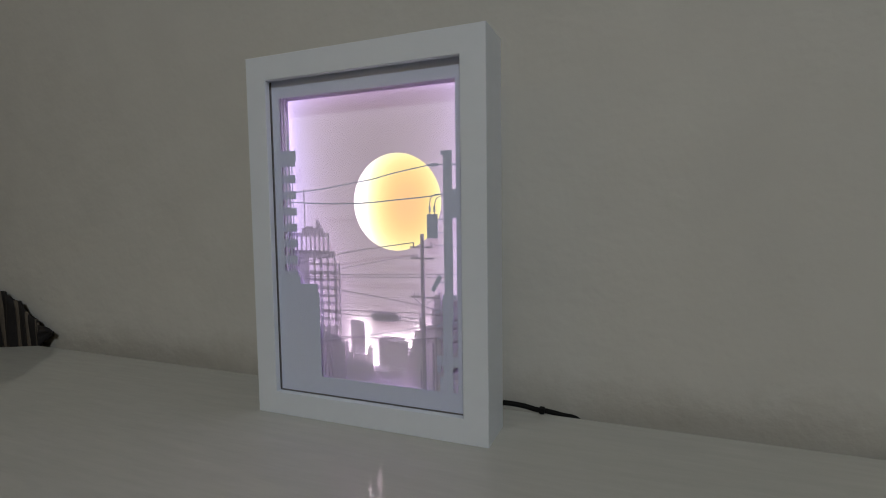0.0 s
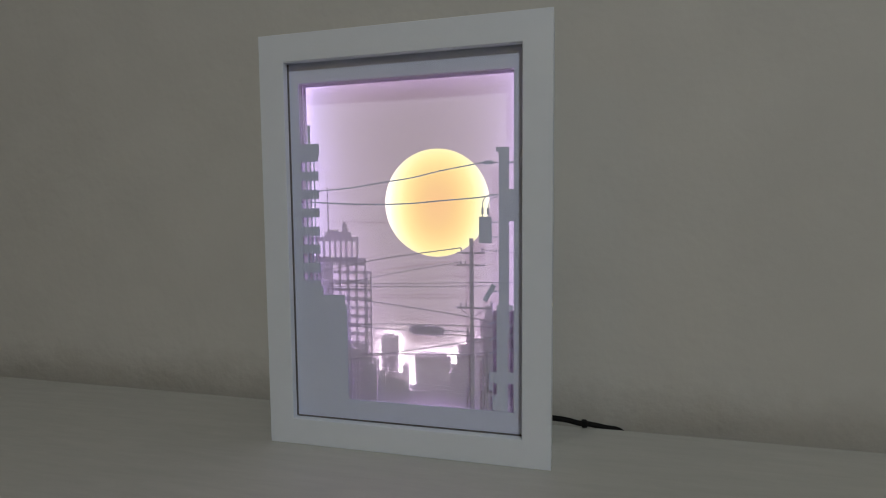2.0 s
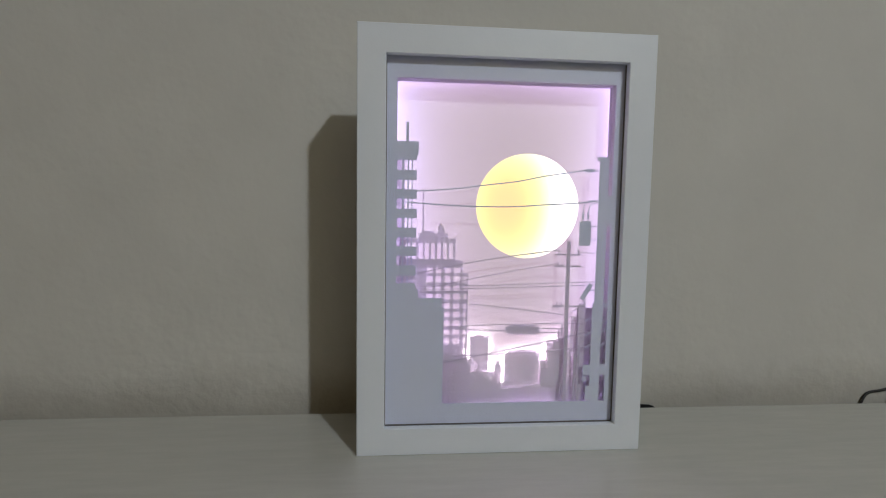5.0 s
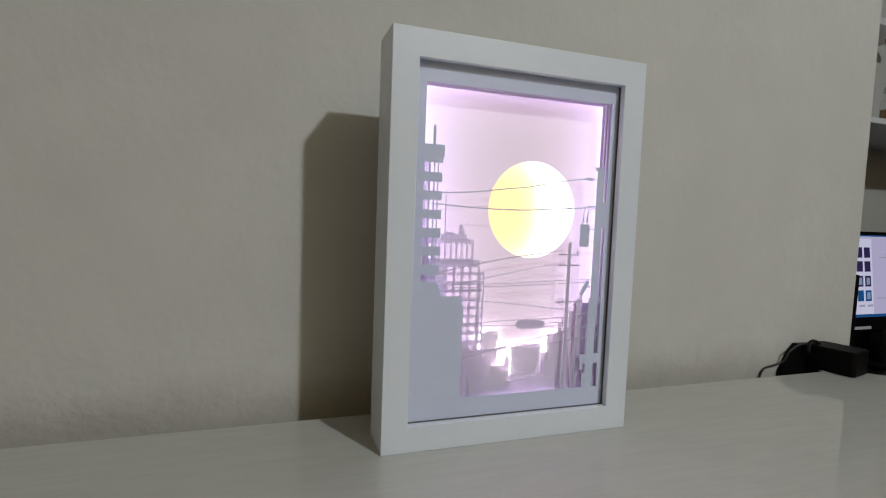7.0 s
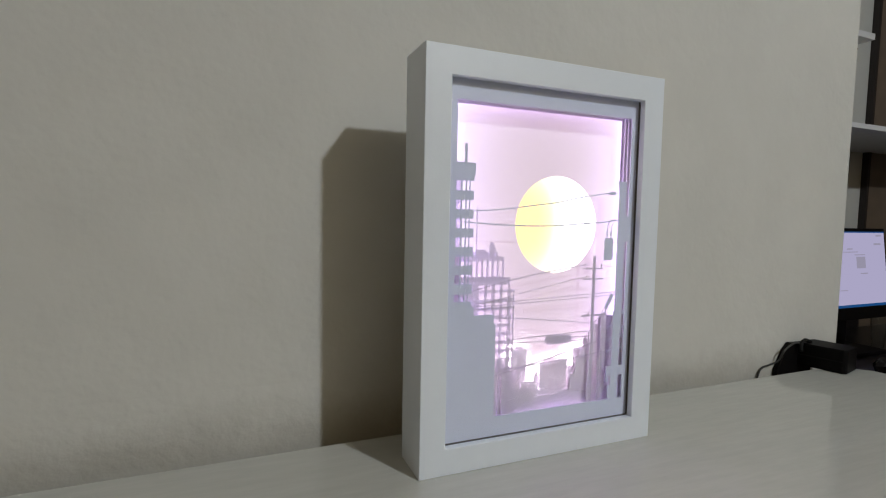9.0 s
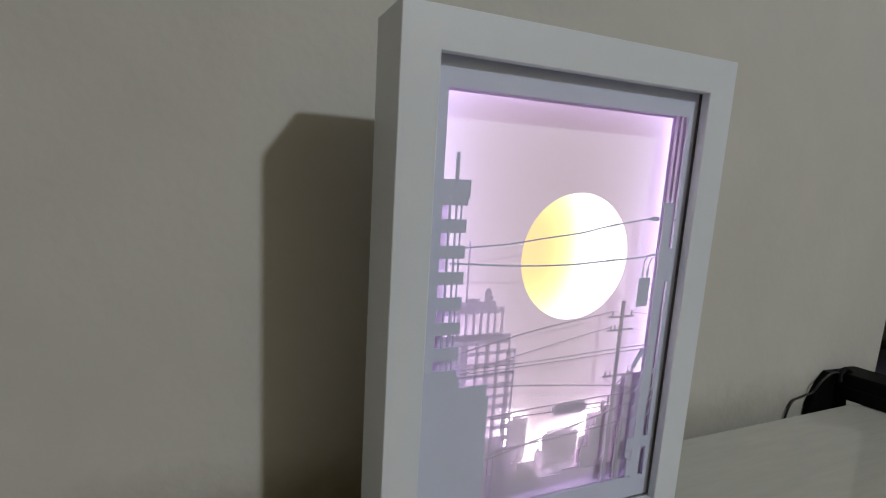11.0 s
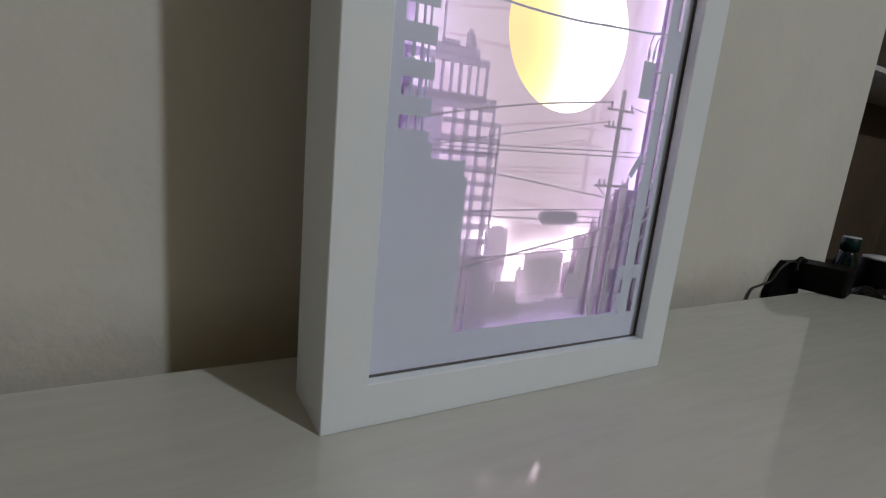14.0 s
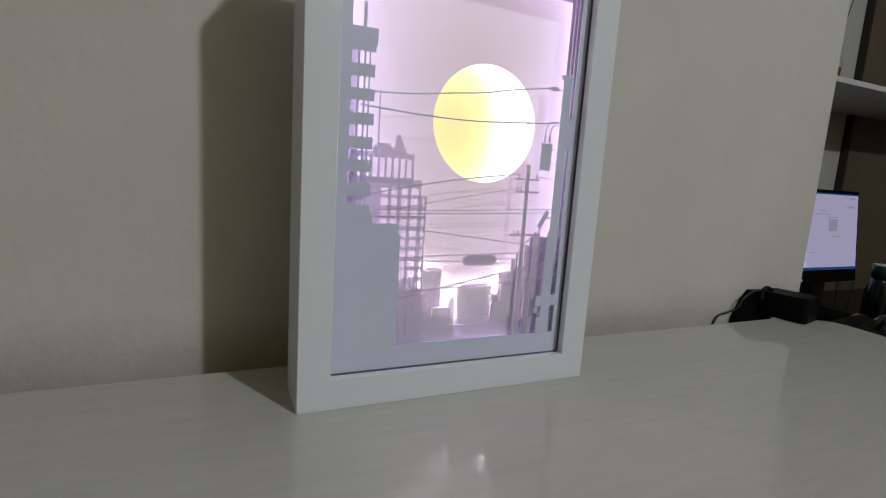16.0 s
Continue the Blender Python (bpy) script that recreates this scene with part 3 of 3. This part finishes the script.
p.rect(-25.2, -1.6, 30.7, 55.3)
p.done("building", third)
p = Cut(L3 - 0.00055)
p.rect(-91.0, 93.8, 31.1, 46.9)
p.rect(20.4, 40.9, 46.7, 49.0)
p.done("low_building", third)
p = Cut(L3 - 0.00058)
p.rect(-24.2, -18.3, 30.5, 61.6)
p.rect(-17.8, -16.9, 60.8, 68.6)
p.rect(-20.1, -16.0, 60.8, 64.0)
p.rect(-16.5, -2.1, 30.8, 61.0)
p.rect(-3.4, 2.0, 31.0, 67.2)
p.rect(-2.0, 0.2, 66.7, 69.4)
p.done("distant_building", third)
p = Cut(L4 - 0.00014)
p.rect(-23.7, -8.2, 50.6, 89.8)
p.rect(-20.0, -12.2, 89.4, 91.2)
p.done("distant_tower", fourth)
p = Cut(L4 - 0.00017)
p.rect(5.4, 35.6, 50.6, 75.3)
p.rect(8.5, 32.3, 74.8, 78.1)
p.done("distant_tower", fourth)
p = Cut(L4 - 0.00021)
p.rect(-89.9, 90.2, 29.1, 50.5)
p.done("distant_skyline", fourth)
p = Cut(L4 - 0.00025)
p.rect(35.7, 41.0, 50.6, 69.7)
p.done("distant_skyline", fourth)
p = Cut(L4 - 0.00029)
p.rect(41.1, 56.6, 50.6, 85.9)
p.done("distant_skyline", fourth)

# foam strips that hold the cards apart, set back a little from the openings
for y0, y1, gap, low in ((L1 + 0.0005, L2 - 0.0009, 0.0010, 0.238), (L2 + 0.0005, L3 - 0.0009, 0.0012, 0.238), (L3 + 0.0005, L4 - 0.0006, 0.0014, 0.045)):
    for x0, x1, z0, z1 in ((-0.0925, -0.0865 - gap, low, 0.2995), (0.0880 + gap, 0.0935, 0.045, 0.2995), (-0.0925, 0.0935, 0.2955 + gap, 0.3025)):
        block("foam_strip", (x0, x1, y0, y1, z0, z1), FOAM, lamp, "white foam strip between cards")

# the back sheet, glowing by its own emission, with the round hole, and the glowing chamber behind it
bm = bmesh.new()
MX, MZ, MR, RIM = 0.0231, 0.1980, 0.0432, 72
ring = [(MX + MR * math.cos(2 * math.pi * i / RIM), MZ + MR * math.sin(2 * math.pi * i / RIM)) for i in range(RIM)]
outer = []
for x, z in ring:
    dx, dz = x - MX, z - MZ
    s = min(((0.1035 - MX) if dx > 0 else (0.1035 + MX)) / max(abs(dx), 1e-9), ((0.3195 - MZ) if dz > 0 else (MZ - 0.0115)) / max(abs(dz), 1e-9))
    outer.append((MX + dx * s, MZ + dz * s))
near, far = [[[bm.verts.new((x, y, z)) for x, z in loop] for loop in (ring, outer)] for y in (BACK, BACK + 0.0004)]
for i in range(RIM):
    j = (i + 1) % RIM
    bm.faces.new((near[0][i], near[0][j], near[1][j], near[1][i]))
    bm.faces.new((far[0][i], far[1][i], far[1][j], far[0][j]))
    bm.faces.new((near[0][i], far[0][i], far[0][j], near[0][j]))
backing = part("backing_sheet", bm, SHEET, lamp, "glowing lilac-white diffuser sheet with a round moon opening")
block("light_panel", (-0.085, 0.085, 0.068, 0.069, 0.03, 0.30), moon_glow(), lamp, "glowing amber and white light panel")
bm = bmesh.new()
for x0, x1, z0, z1 in ((-0.089, -0.0855, 0.026, 0.304), (0.0855, 0.089, 0.026, 0.304), (-0.0855, 0.0855, 0.026, 0.0295), (-0.0855, 0.0855, 0.3005, 0.304)):
    box(bm, x0, x1, 0.0275, 0.0695, z0, z1)
part("light_chamber", bm, WHITE, lamp, "white inner walls of the light box")
block("back_cover", (-0.089, 0.089, 0.0697, 0.072, 0.026, 0.304), WHITE, lamp, "white back cover")
PINK, SOFT_PINK, COOL, RIM_LIGHT = glow("led_pink", (0.76, 0.57, 1.0), LED_PINK), glow("led_soft_pink", (0.76, 0.57, 1.0), 0.55 * LED_PINK), glow("led_white", (1.0, 0.86, 0.9), LED_WHITE), glow("led_rim", (1.0, 0.86, 0.9), 2.0)
block("led_strip", (-0.1015, -0.0995, 0.0223, 0.0262, 0.03, 0.30), PINK, lamp, "pink light strip")
block("led_strip", (0.0995, 0.1015, 0.0223, 0.0262, 0.03, 0.30), PINK, lamp, "pink light strip")
block("led_strip", (-0.090, 0.090, 0.0223, 0.0262, 0.3085, 0.3105), PINK, lamp, "pink light strip")
block("led_strip", (-0.090, 0.090, 0.0136, 0.0262, 0.0205, 0.0225), SOFT_PINK, lamp, "pink light strip")
for x0, x1, z0, z1 in ((-0.0222, -0.0097, 0.040, 0.0875), (0.0068, 0.0342, 0.040, 0.0735), (-0.0095, 0.0066, 0.040, 0.0490), (0.0362, 0.0545, 0.040, 0.068), (0.0428, 0.0545, 0.069, 0.0835)):
    # added sheet that holds the strip's light back from the card in front
    block("light_baffle", (x0 - 0.0006, x1 + 0.0006, 0.0222, 0.0225, z0 - 0.0006, z1 + 0.0006), BAFFLE, lamp, "unseen white sheet dimming the strip towards the front")
    block("led_strip", (x0, x1, 0.0226, 0.0232, z0, z1), COOL, lamp, "white light strip")
block("led_strip", (0.0843, 0.0853, 0.032, 0.058, 0.13, 0.265), RIM_LIGHT, lamp, "white light strip")
# unseen board, added so that strip light does not leak onto the wall
bm = bmesh.new()
for x0, x1, z0, z1 in ((-0.105, -0.0892, 0.0102, 0.3208), (0.0892, 0.105, 0.0102, 0.3208), (-0.0892, 0.0892, 0.0102, 0.0258), (-0.0892, 0.0892, 0.3042, 0.3208)):
    box(bm, x0, x1, 0.0405, 0.043, z0, z1)
part("back_board", bm, WHITE, lamp, "unseen white board stopping light leaks at the frame's back")

# its flex, lying on the table and dropping behind it
bm = bmesh.new()
tube(bm, [(0.085, 0.062, 0.012), (0.1, 0.067, 0.0115), (0.112, 0.0725, 0.0105), (0.126, 0.0765, 0.0082), (0.138, 0.0805, 0.0045), (0.147, 0.0868, 0.0018), (0.160, 0.0874, -0.0003), (0.174, 0.0882, -0.0032), (0.182, 0.092, -0.02)], 0.0024)
part("power_flex", bm, RUBBER, lamp, "black rubber power flex", smooth=True)
block("flex_clip", (0.1395, 0.1445, 0.0785, 0.0850, 0.0012, 0.0068), RUBBER, lamp, "black clip on the flex", bevel=0.001)

# ---- beside the table ----
desk = thing("desk", (1.4, 0.4, -0.78), "black low desk beyond the end of the wall", "desk")
block("desktop", (-0.8, 1.3, -0.5, 0.5, 0.52, 0.55), DESK, desk, bevel=0.002)
# added panel, keeps the space under the monitor dark
block("dark_backing", (-0.79, 0.78, 0.5, 0.52, 0.50, 0.80), DESK, desk, bevel=0.002)
for x in (-0.78, 1.23):
    for y in (-0.48, 0.43):
        block("leg", (x, x + 0.05, y, y + 0.05, 0, 0.52), DESK, desk)

supply = thing("power_supply", (0.498, 0.1115, 0.0004), "black plastic power brick lying across the back edge of the table", "power supply")
supply.rotation_euler = (0, 0, radians(13.5))
bm = bmesh.new()
prism(bm, [(0, 0), (0.0, -0.0585), (0.004, -0.0625), (0.042, -0.0625), (0.046, -0.0585), (0.046, -0.01), (0.03, -0.006)], 0, 0.0325)
part("case", bm, BLACK, supply, "black moulded case", bevel=0.0022)
block("seam", (-0.0006, 0.0, -0.058, -0.004, 0.0155, 0.0165), RUBBER, supply)
bm = bmesh.new()
tube(bm, [(-0.008, -0.012, 0.022), (-0.003, -0.0105, 0.032), (0.004, -0.012, 0.0365), (0.012, -0.014, 0.0345), (0.016, -0.015, 0.0325)], 0.0026)
part("strain_relief", bm, RUBBER, supply, "thick black cable boot", smooth=True)
bm = bmesh.new()
plug = [(-0.040, -0.03), (-0.040, -0.004), (-0.0255, 0.0215), (-0.0145, 0.0325), (0.0185, 0.0315), (0.040, -0.03)]
near, far = [[bm.verts.new((x, y, z)) for x, z in plug] for y in (-0.0015, 0.0060)]
bm.faces.new(near[::-1])
bm.faces.new(far)
for i in range(len(plug)):
    j = (i + 1) % len(plug)
    bm.faces.new((near[i], near[j], far[j], far[i]))
plug_end = part("plug", bm, BLACK, supply, "black wedge-shaped end hanging behind the tabletop", bevel=0.001)
plug_end.matrix_basis = Matrix.Rotation(radians(-13.5), 4, "Z") @ Matrix.Translation((0.0, -0.004, 0.0))
flex = thing("thin_cable", (0.49, 0.1115, 0.03), "thin dark cable running from the power brick behind the table", "cable")
bm = bmesh.new()
tube(bm, [(-0.069, 0.0, -0.062), (-0.0656, 0.0, -0.0423), (-0.0583, 0.0, -0.030), (-0.0416, 0.0, -0.0267), (-0.029, -0.004, -0.0205), (-0.026, -0.008, -0.0078), (-0.0162, -0.008, -0.0015), (-0.006, -0.008, 0.0025), (0.002, -0.009, 0.0035), (0.009, -0.010, 0.001)], 0.0013)
part("sheath", bm, GREY_WIRE, flex, smooth=True)

# dark striped cloth hanging past the other end of the table
cloth = thing("cloth_bundle", (-0.8, 0.085, -0.06), "dark cloth bundle with beige stripes behind the table end", "cloth")


def hang(x):
    """Height of the cloth's upper edge over the run of the bundle, falling to a pointed tip."""
    run = ((-0.06, 0.150), (0.04, 0.145), (0.09, 0.131), (0.118, 0.121), (0.132, 0.116), (0.147, 0.103), (0.168, 0.090), (0.203, 0.0765))
    for (a, za), (b, zb) in zip(run, run[1:]):
        if x <= b:
            return za + (zb - za) * max(0.0, x - a) / (b - a)
    return run[-1][1]


def drape(x0, x1, mat, label=""):
    """One stripe of the pleated cloth, leaning as it hangs, with a soft thickness."""
    bm = bmesh.new()
    across, down = max(3, int((x1 - x0) / 0.003)), 14
    sides = []
    for thick in (0.0, 0.0035):
        grid = []
        for i in range(across + 1):
            x = x0 + (x1 - x0) * i / across
            top = hang(x) + 0.0012 * math.sin(310 * x)
            low = -0.06 if x < 0.176 else 0.056 + (x - 0.176) / 0.027 * (top - 0.0575)
            col = []
            for k in range(down + 1):
                v = k / down
                y = 0.0135 + 0.0062 * math.sin(165 * x + 1.6 * v) * (0.35 + 0.65 * v) + 0.002 * noise.noise(Vector((x * 60, v * 4, 0)))
                col.append(bm.verts.new((x + 0.012 * v * (0.2 - x) * 4, y + thick, top + (low - top) * v)))
            grid.append(col)
        sides.append(grid)
    for grid in sides:
        for a, b in zip(grid, grid[1:]):
            for k in range(down):
                bm.faces.new((a[k], b[k], b[k + 1], a[k + 1]))
    f, b = sides
    rim = [(0, k) for k in range(down + 1)] + [(i, down) for i in range(1, across + 1)] + [(across, k) for k in range(down - 1, -1, -1)] + [(i, 0) for i in range(across - 1, 0, -1)]
    for (i, k), (m, q) in zip(rim, rim[1:] + rim[:1]):
        bm.faces.new((f[i][k], f[m][q], b[m][q], b[i][k]))
    part("cloth_stripe", bm, mat, cloth, label, smooth=True)


bands = (-0.06, 0.075, 0.082, 0.1155, 0.1225, 0.146, 0.151, 0.162, 0.166, 0.171, 0.175, 0.203)
for i, (x0, x1) in enumerate(zip(bands, bands[1:])):
    if i % 2:
        drape(x0, x1, BEIGE, "beige stripe")
    else:
        drape(x0, x1, CLOTH, "dark stripe")

# ---- the alcove past the wall's end ----
monitor = thing("monitor", (1.66, 0.67, -0.23), "flat black computer monitor showing a pale page", "monitor")
TILT = Matrix.Translation((0, 0, 0.14)) @ Matrix.Rotation(radians(-7), 4, "X") @ Matrix.Translation((0, 0, -0.14))
casing = block("casing", (-0.25, 0.25, 0.0, 0.03, 0.105, 0.419), BLACK, monitor, bevel=0.003)
screen = block("screen", (-0.24, 0.24, -0.002, -0.0002, 0.148, 0.407), PAGE, monitor, "lit pale lilac screen")
casing.matrix_basis = screen.matrix_basis = TILT
# plain pale strip, placed on the casing below the screen
block("pale_strip", (-0.17, -0.06, -0.0006, 0.001, 0.110, 0.119), SHELF, casing, "pale strip below the screen")
block("task_bar", (-0.24, 0.24, -0.003, -0.0022, 0.148, 0.157), BLUE, screen, "blue bar")
block("title_bar", (-0.24, 0.24, -0.003, -0.0022, 0.403, 0.407), BLUE, screen, "blue bar")
block("side_pane", (-0.239, -0.047, -0.0028, -0.0022, 0.158, 0.396), PANE, screen, "whiter side pane")
for row, (z0, z1, mat) in enumerate(((0.335, 0.368, NIGHT), (0.291, 0.324, NIGHT), (0.244, 0.278, DAY), (0.198, 0.232, DAY))):
    for x in (-0.120, -0.084):
        block("thumbnail", (x, x + 0.027, -0.0034, -0.0029, z0, z1), NIGHT if row < 3 else BLUE, screen, "small picture")
        block("thumbnail_inset", (x + 0.006, x + 0.021, -0.0040, -0.0035, z0 + 0.006, z1 - 0.006), mat if x > -0.1 or row < 3 else BLUE, screen)
for x in (-0.115, -0.076):
    block("text_bar", (x, x + 0.026, -0.0034, -0.0029, 0.181, 0.187), INK, screen)
for x, z, w, h in ((0.02, 0.345, 0.03, 0.004), (-0.01, 0.335, 0.09, 0.003), (0.06, 0.325, 0.06, 0.003), (0.07, 0.28, 0.05, 0.04), (0.09, 0.26, 0.04, 0.004), (0.19, 0.39, 0.03, 0.006), (0.175, 0.36, 0.04, 0.006), (-0.03, 0.205, 0.04, 0.003)):
    block("text_bar", (x, x + w, -0.003, -0.0022, z, z + h), INK, screen)
block("stand", (-0.03, 0.03, 0.012, 0.04, 0.01, 0.2), BLACK, monitor, bevel=0.003)
block("foot", (-0.12, 0.12, -0.07, 0.1, 0, 0.012), BLACK, monitor, bevel=0.003)

shelf = thing("wall_shelf", (1.8, 0.8, 0.518), "white shelf board on the alcove wall", "shelf")
block("board", (-1.15, 1.35, -0.18, 0.149, -0.016, 0.0), SHELF, shelf, bevel=0.001)
ledge = thing("wall_shelf", (1.6, 0.85, 0.90), "short white shelf high on the alcove wall", "shelf")
block("board", (-0.5, 0.335, -0.06, 0.099, -0.022, 0.0), SHELF, ledge, bevel=0.001)
tagged(block("panel_strip", (2.214, 2.230, 0.925, 0.949, -0.78, 1.85), STRIP), "dark vertical edging strip on the wall", "trim", kind="structure")
tagged(block("wall_panel", (2.230, 3.2, 0.93, 0.949, -0.78, 1.85), BROWN), "dark brown veneer panel on the wall", "panel", kind="structure")
carton = thing("cardboard_box", (1.87, 0.8, 0.518), "flat brown cardboard box on the shelf", "box")
block("carton", (-0.16, 0.045, -0.1, 0.1, 0, 0.018), TAN, carton, bevel=0.001)
diffuser = thing("reed_diffuser", (1.753, 0.77, 0.536), "clear glass reed diffuser with a silvery cap and brown reeds", "reed diffuser")
bm = bmesh.new()
lathe(bm, [(0.019, 0), (0.021, 0.004), (0.021, 0.085), (0.012, 0.1), (0.011, 0.118)], (0, 0, 0))
part("bottle", bm, PET, diffuser, "clear glass bottle", smooth=True)
bm = bmesh.new()
lathe(bm, [(0.018, 0.002), (0.0195, 0.005), (0.0195, 0.06), (0.018, 0.0605)], (0, 0, 0))
part("oil", bm, AMBER, diffuser, "amber oil", smooth=True)
bm = bmesh.new()
lathe(bm, [(0.0145, 0.1185), (0.0145, 0.130), (0.011, 0.138), (0.010, 0.143)], (0, 0, 0))
part("cap", bm, STEEL, diffuser, "silvery cap", smooth=True)
for x, y, z in ((0.024, 0.012, 0.30), (0.010, 0.02, 0.312), (-0.004, -0.012, 0.305), (-0.02, 0.014, 0.295), (0.034, -0.006, 0.285)):
    bm = bmesh.new()
    tube(bm, [(0.06 * x, 0.06 * y, 0.1432), (0.5 * x, 0.5 * y, 0.5 * z + 0.0716), (x, y, z)], 0.0016, 6)
    part("reed", bm, WOOD, diffuser, smooth=True)

jar = thing("glass_jar", (1.58, 0.45, -0.23), "dark teal glass jar with a pale rim on the desk", "jar")
bm = bmesh.new()
lathe(bm, [(0.027, 0), (0.032, 0.008), (0.032, 0.130), (0.022, 0.160), (0.0215, 0.172)], (0, 0, 0), 32)
part("jar_body", bm, TEAL, jar, smooth=True)
bm = bmesh.new()
lathe(bm, [(0.0235, 0.1725), (0.0235, 0.205), (0.0225, 0.2075)], (0, 0, 0), 32)
part("lid", bm, CAP, jar, "dark green lid", smooth=True)
bm = bmesh.new()
lathe(bm, [(0.0225, 0.2077), (0.0225, 0.2105), (0.021, 0.2115)], (0, 0, 0), 32)
part("rim", bm, SHELF, jar, "pale rim", smooth=True)

canister = thing("canister", (1.482, 0.335, -0.23), "black canister with a pale top on the desk", "canister")
bm = bmesh.new()
lathe(bm, [(0.043, 0), (0.046, 0.004), (0.046, 0.171), (0.045, 0.174)], (0, 0, 0), 32)
part("can", bm, BLACK, canister, smooth=True)
bm = bmesh.new()
lathe(bm, [(0.045, 0.1742), (0.0455, 0.1785), (0.043, 0.181)], (0, 0, 0), 32)
part("lid", bm, SHELF, canister, "pale lid", smooth=True)

tumbler = thing("tumbler", (1.835, 0.66, -0.23), "clear plastic tumbler beside the monitor foot", "cup")
bm = bmesh.new()
lathe(bm, [(0.018, 0), (0.026, 0.11), (0.0245, 0.11), (0.0165, 0.003)], (0, 0, 0), 28)
part("tumbler_wall", bm, PET, tumbler, smooth=True)

tower = thing("upright_box", (1.141, 0.5, -0.23), "tall narrow black plastic box standing on the desk", "box")
block("case", (-0.042, 0.042, -0.04, 0.06, 0, 0.31), BLACK, tower, bevel=0.003)

# a crumpled bag on the desk
bag = thing("plastic_bag", (1.27, 0.27, -0.23), "crumpled dark plastic bag on the black desk", "bag")
bm = bmesh.new()
bmesh.ops.create_icosphere(bm, subdivisions=4, radius=1.0)
for v in bm.verts:
    k = 1 + 0.3 * noise.noise(v.co * 2.3) + 0.2 * abs(noise.noise(v.co * 6.1))
    v.co = Vector((v.co.x * 0.085 * k, v.co.y * 0.11 * k, max(0.0, (v.co.z * 0.6 + 0.5) * 0.1 * k)))
part("bag", bm, GLOSS, bag)
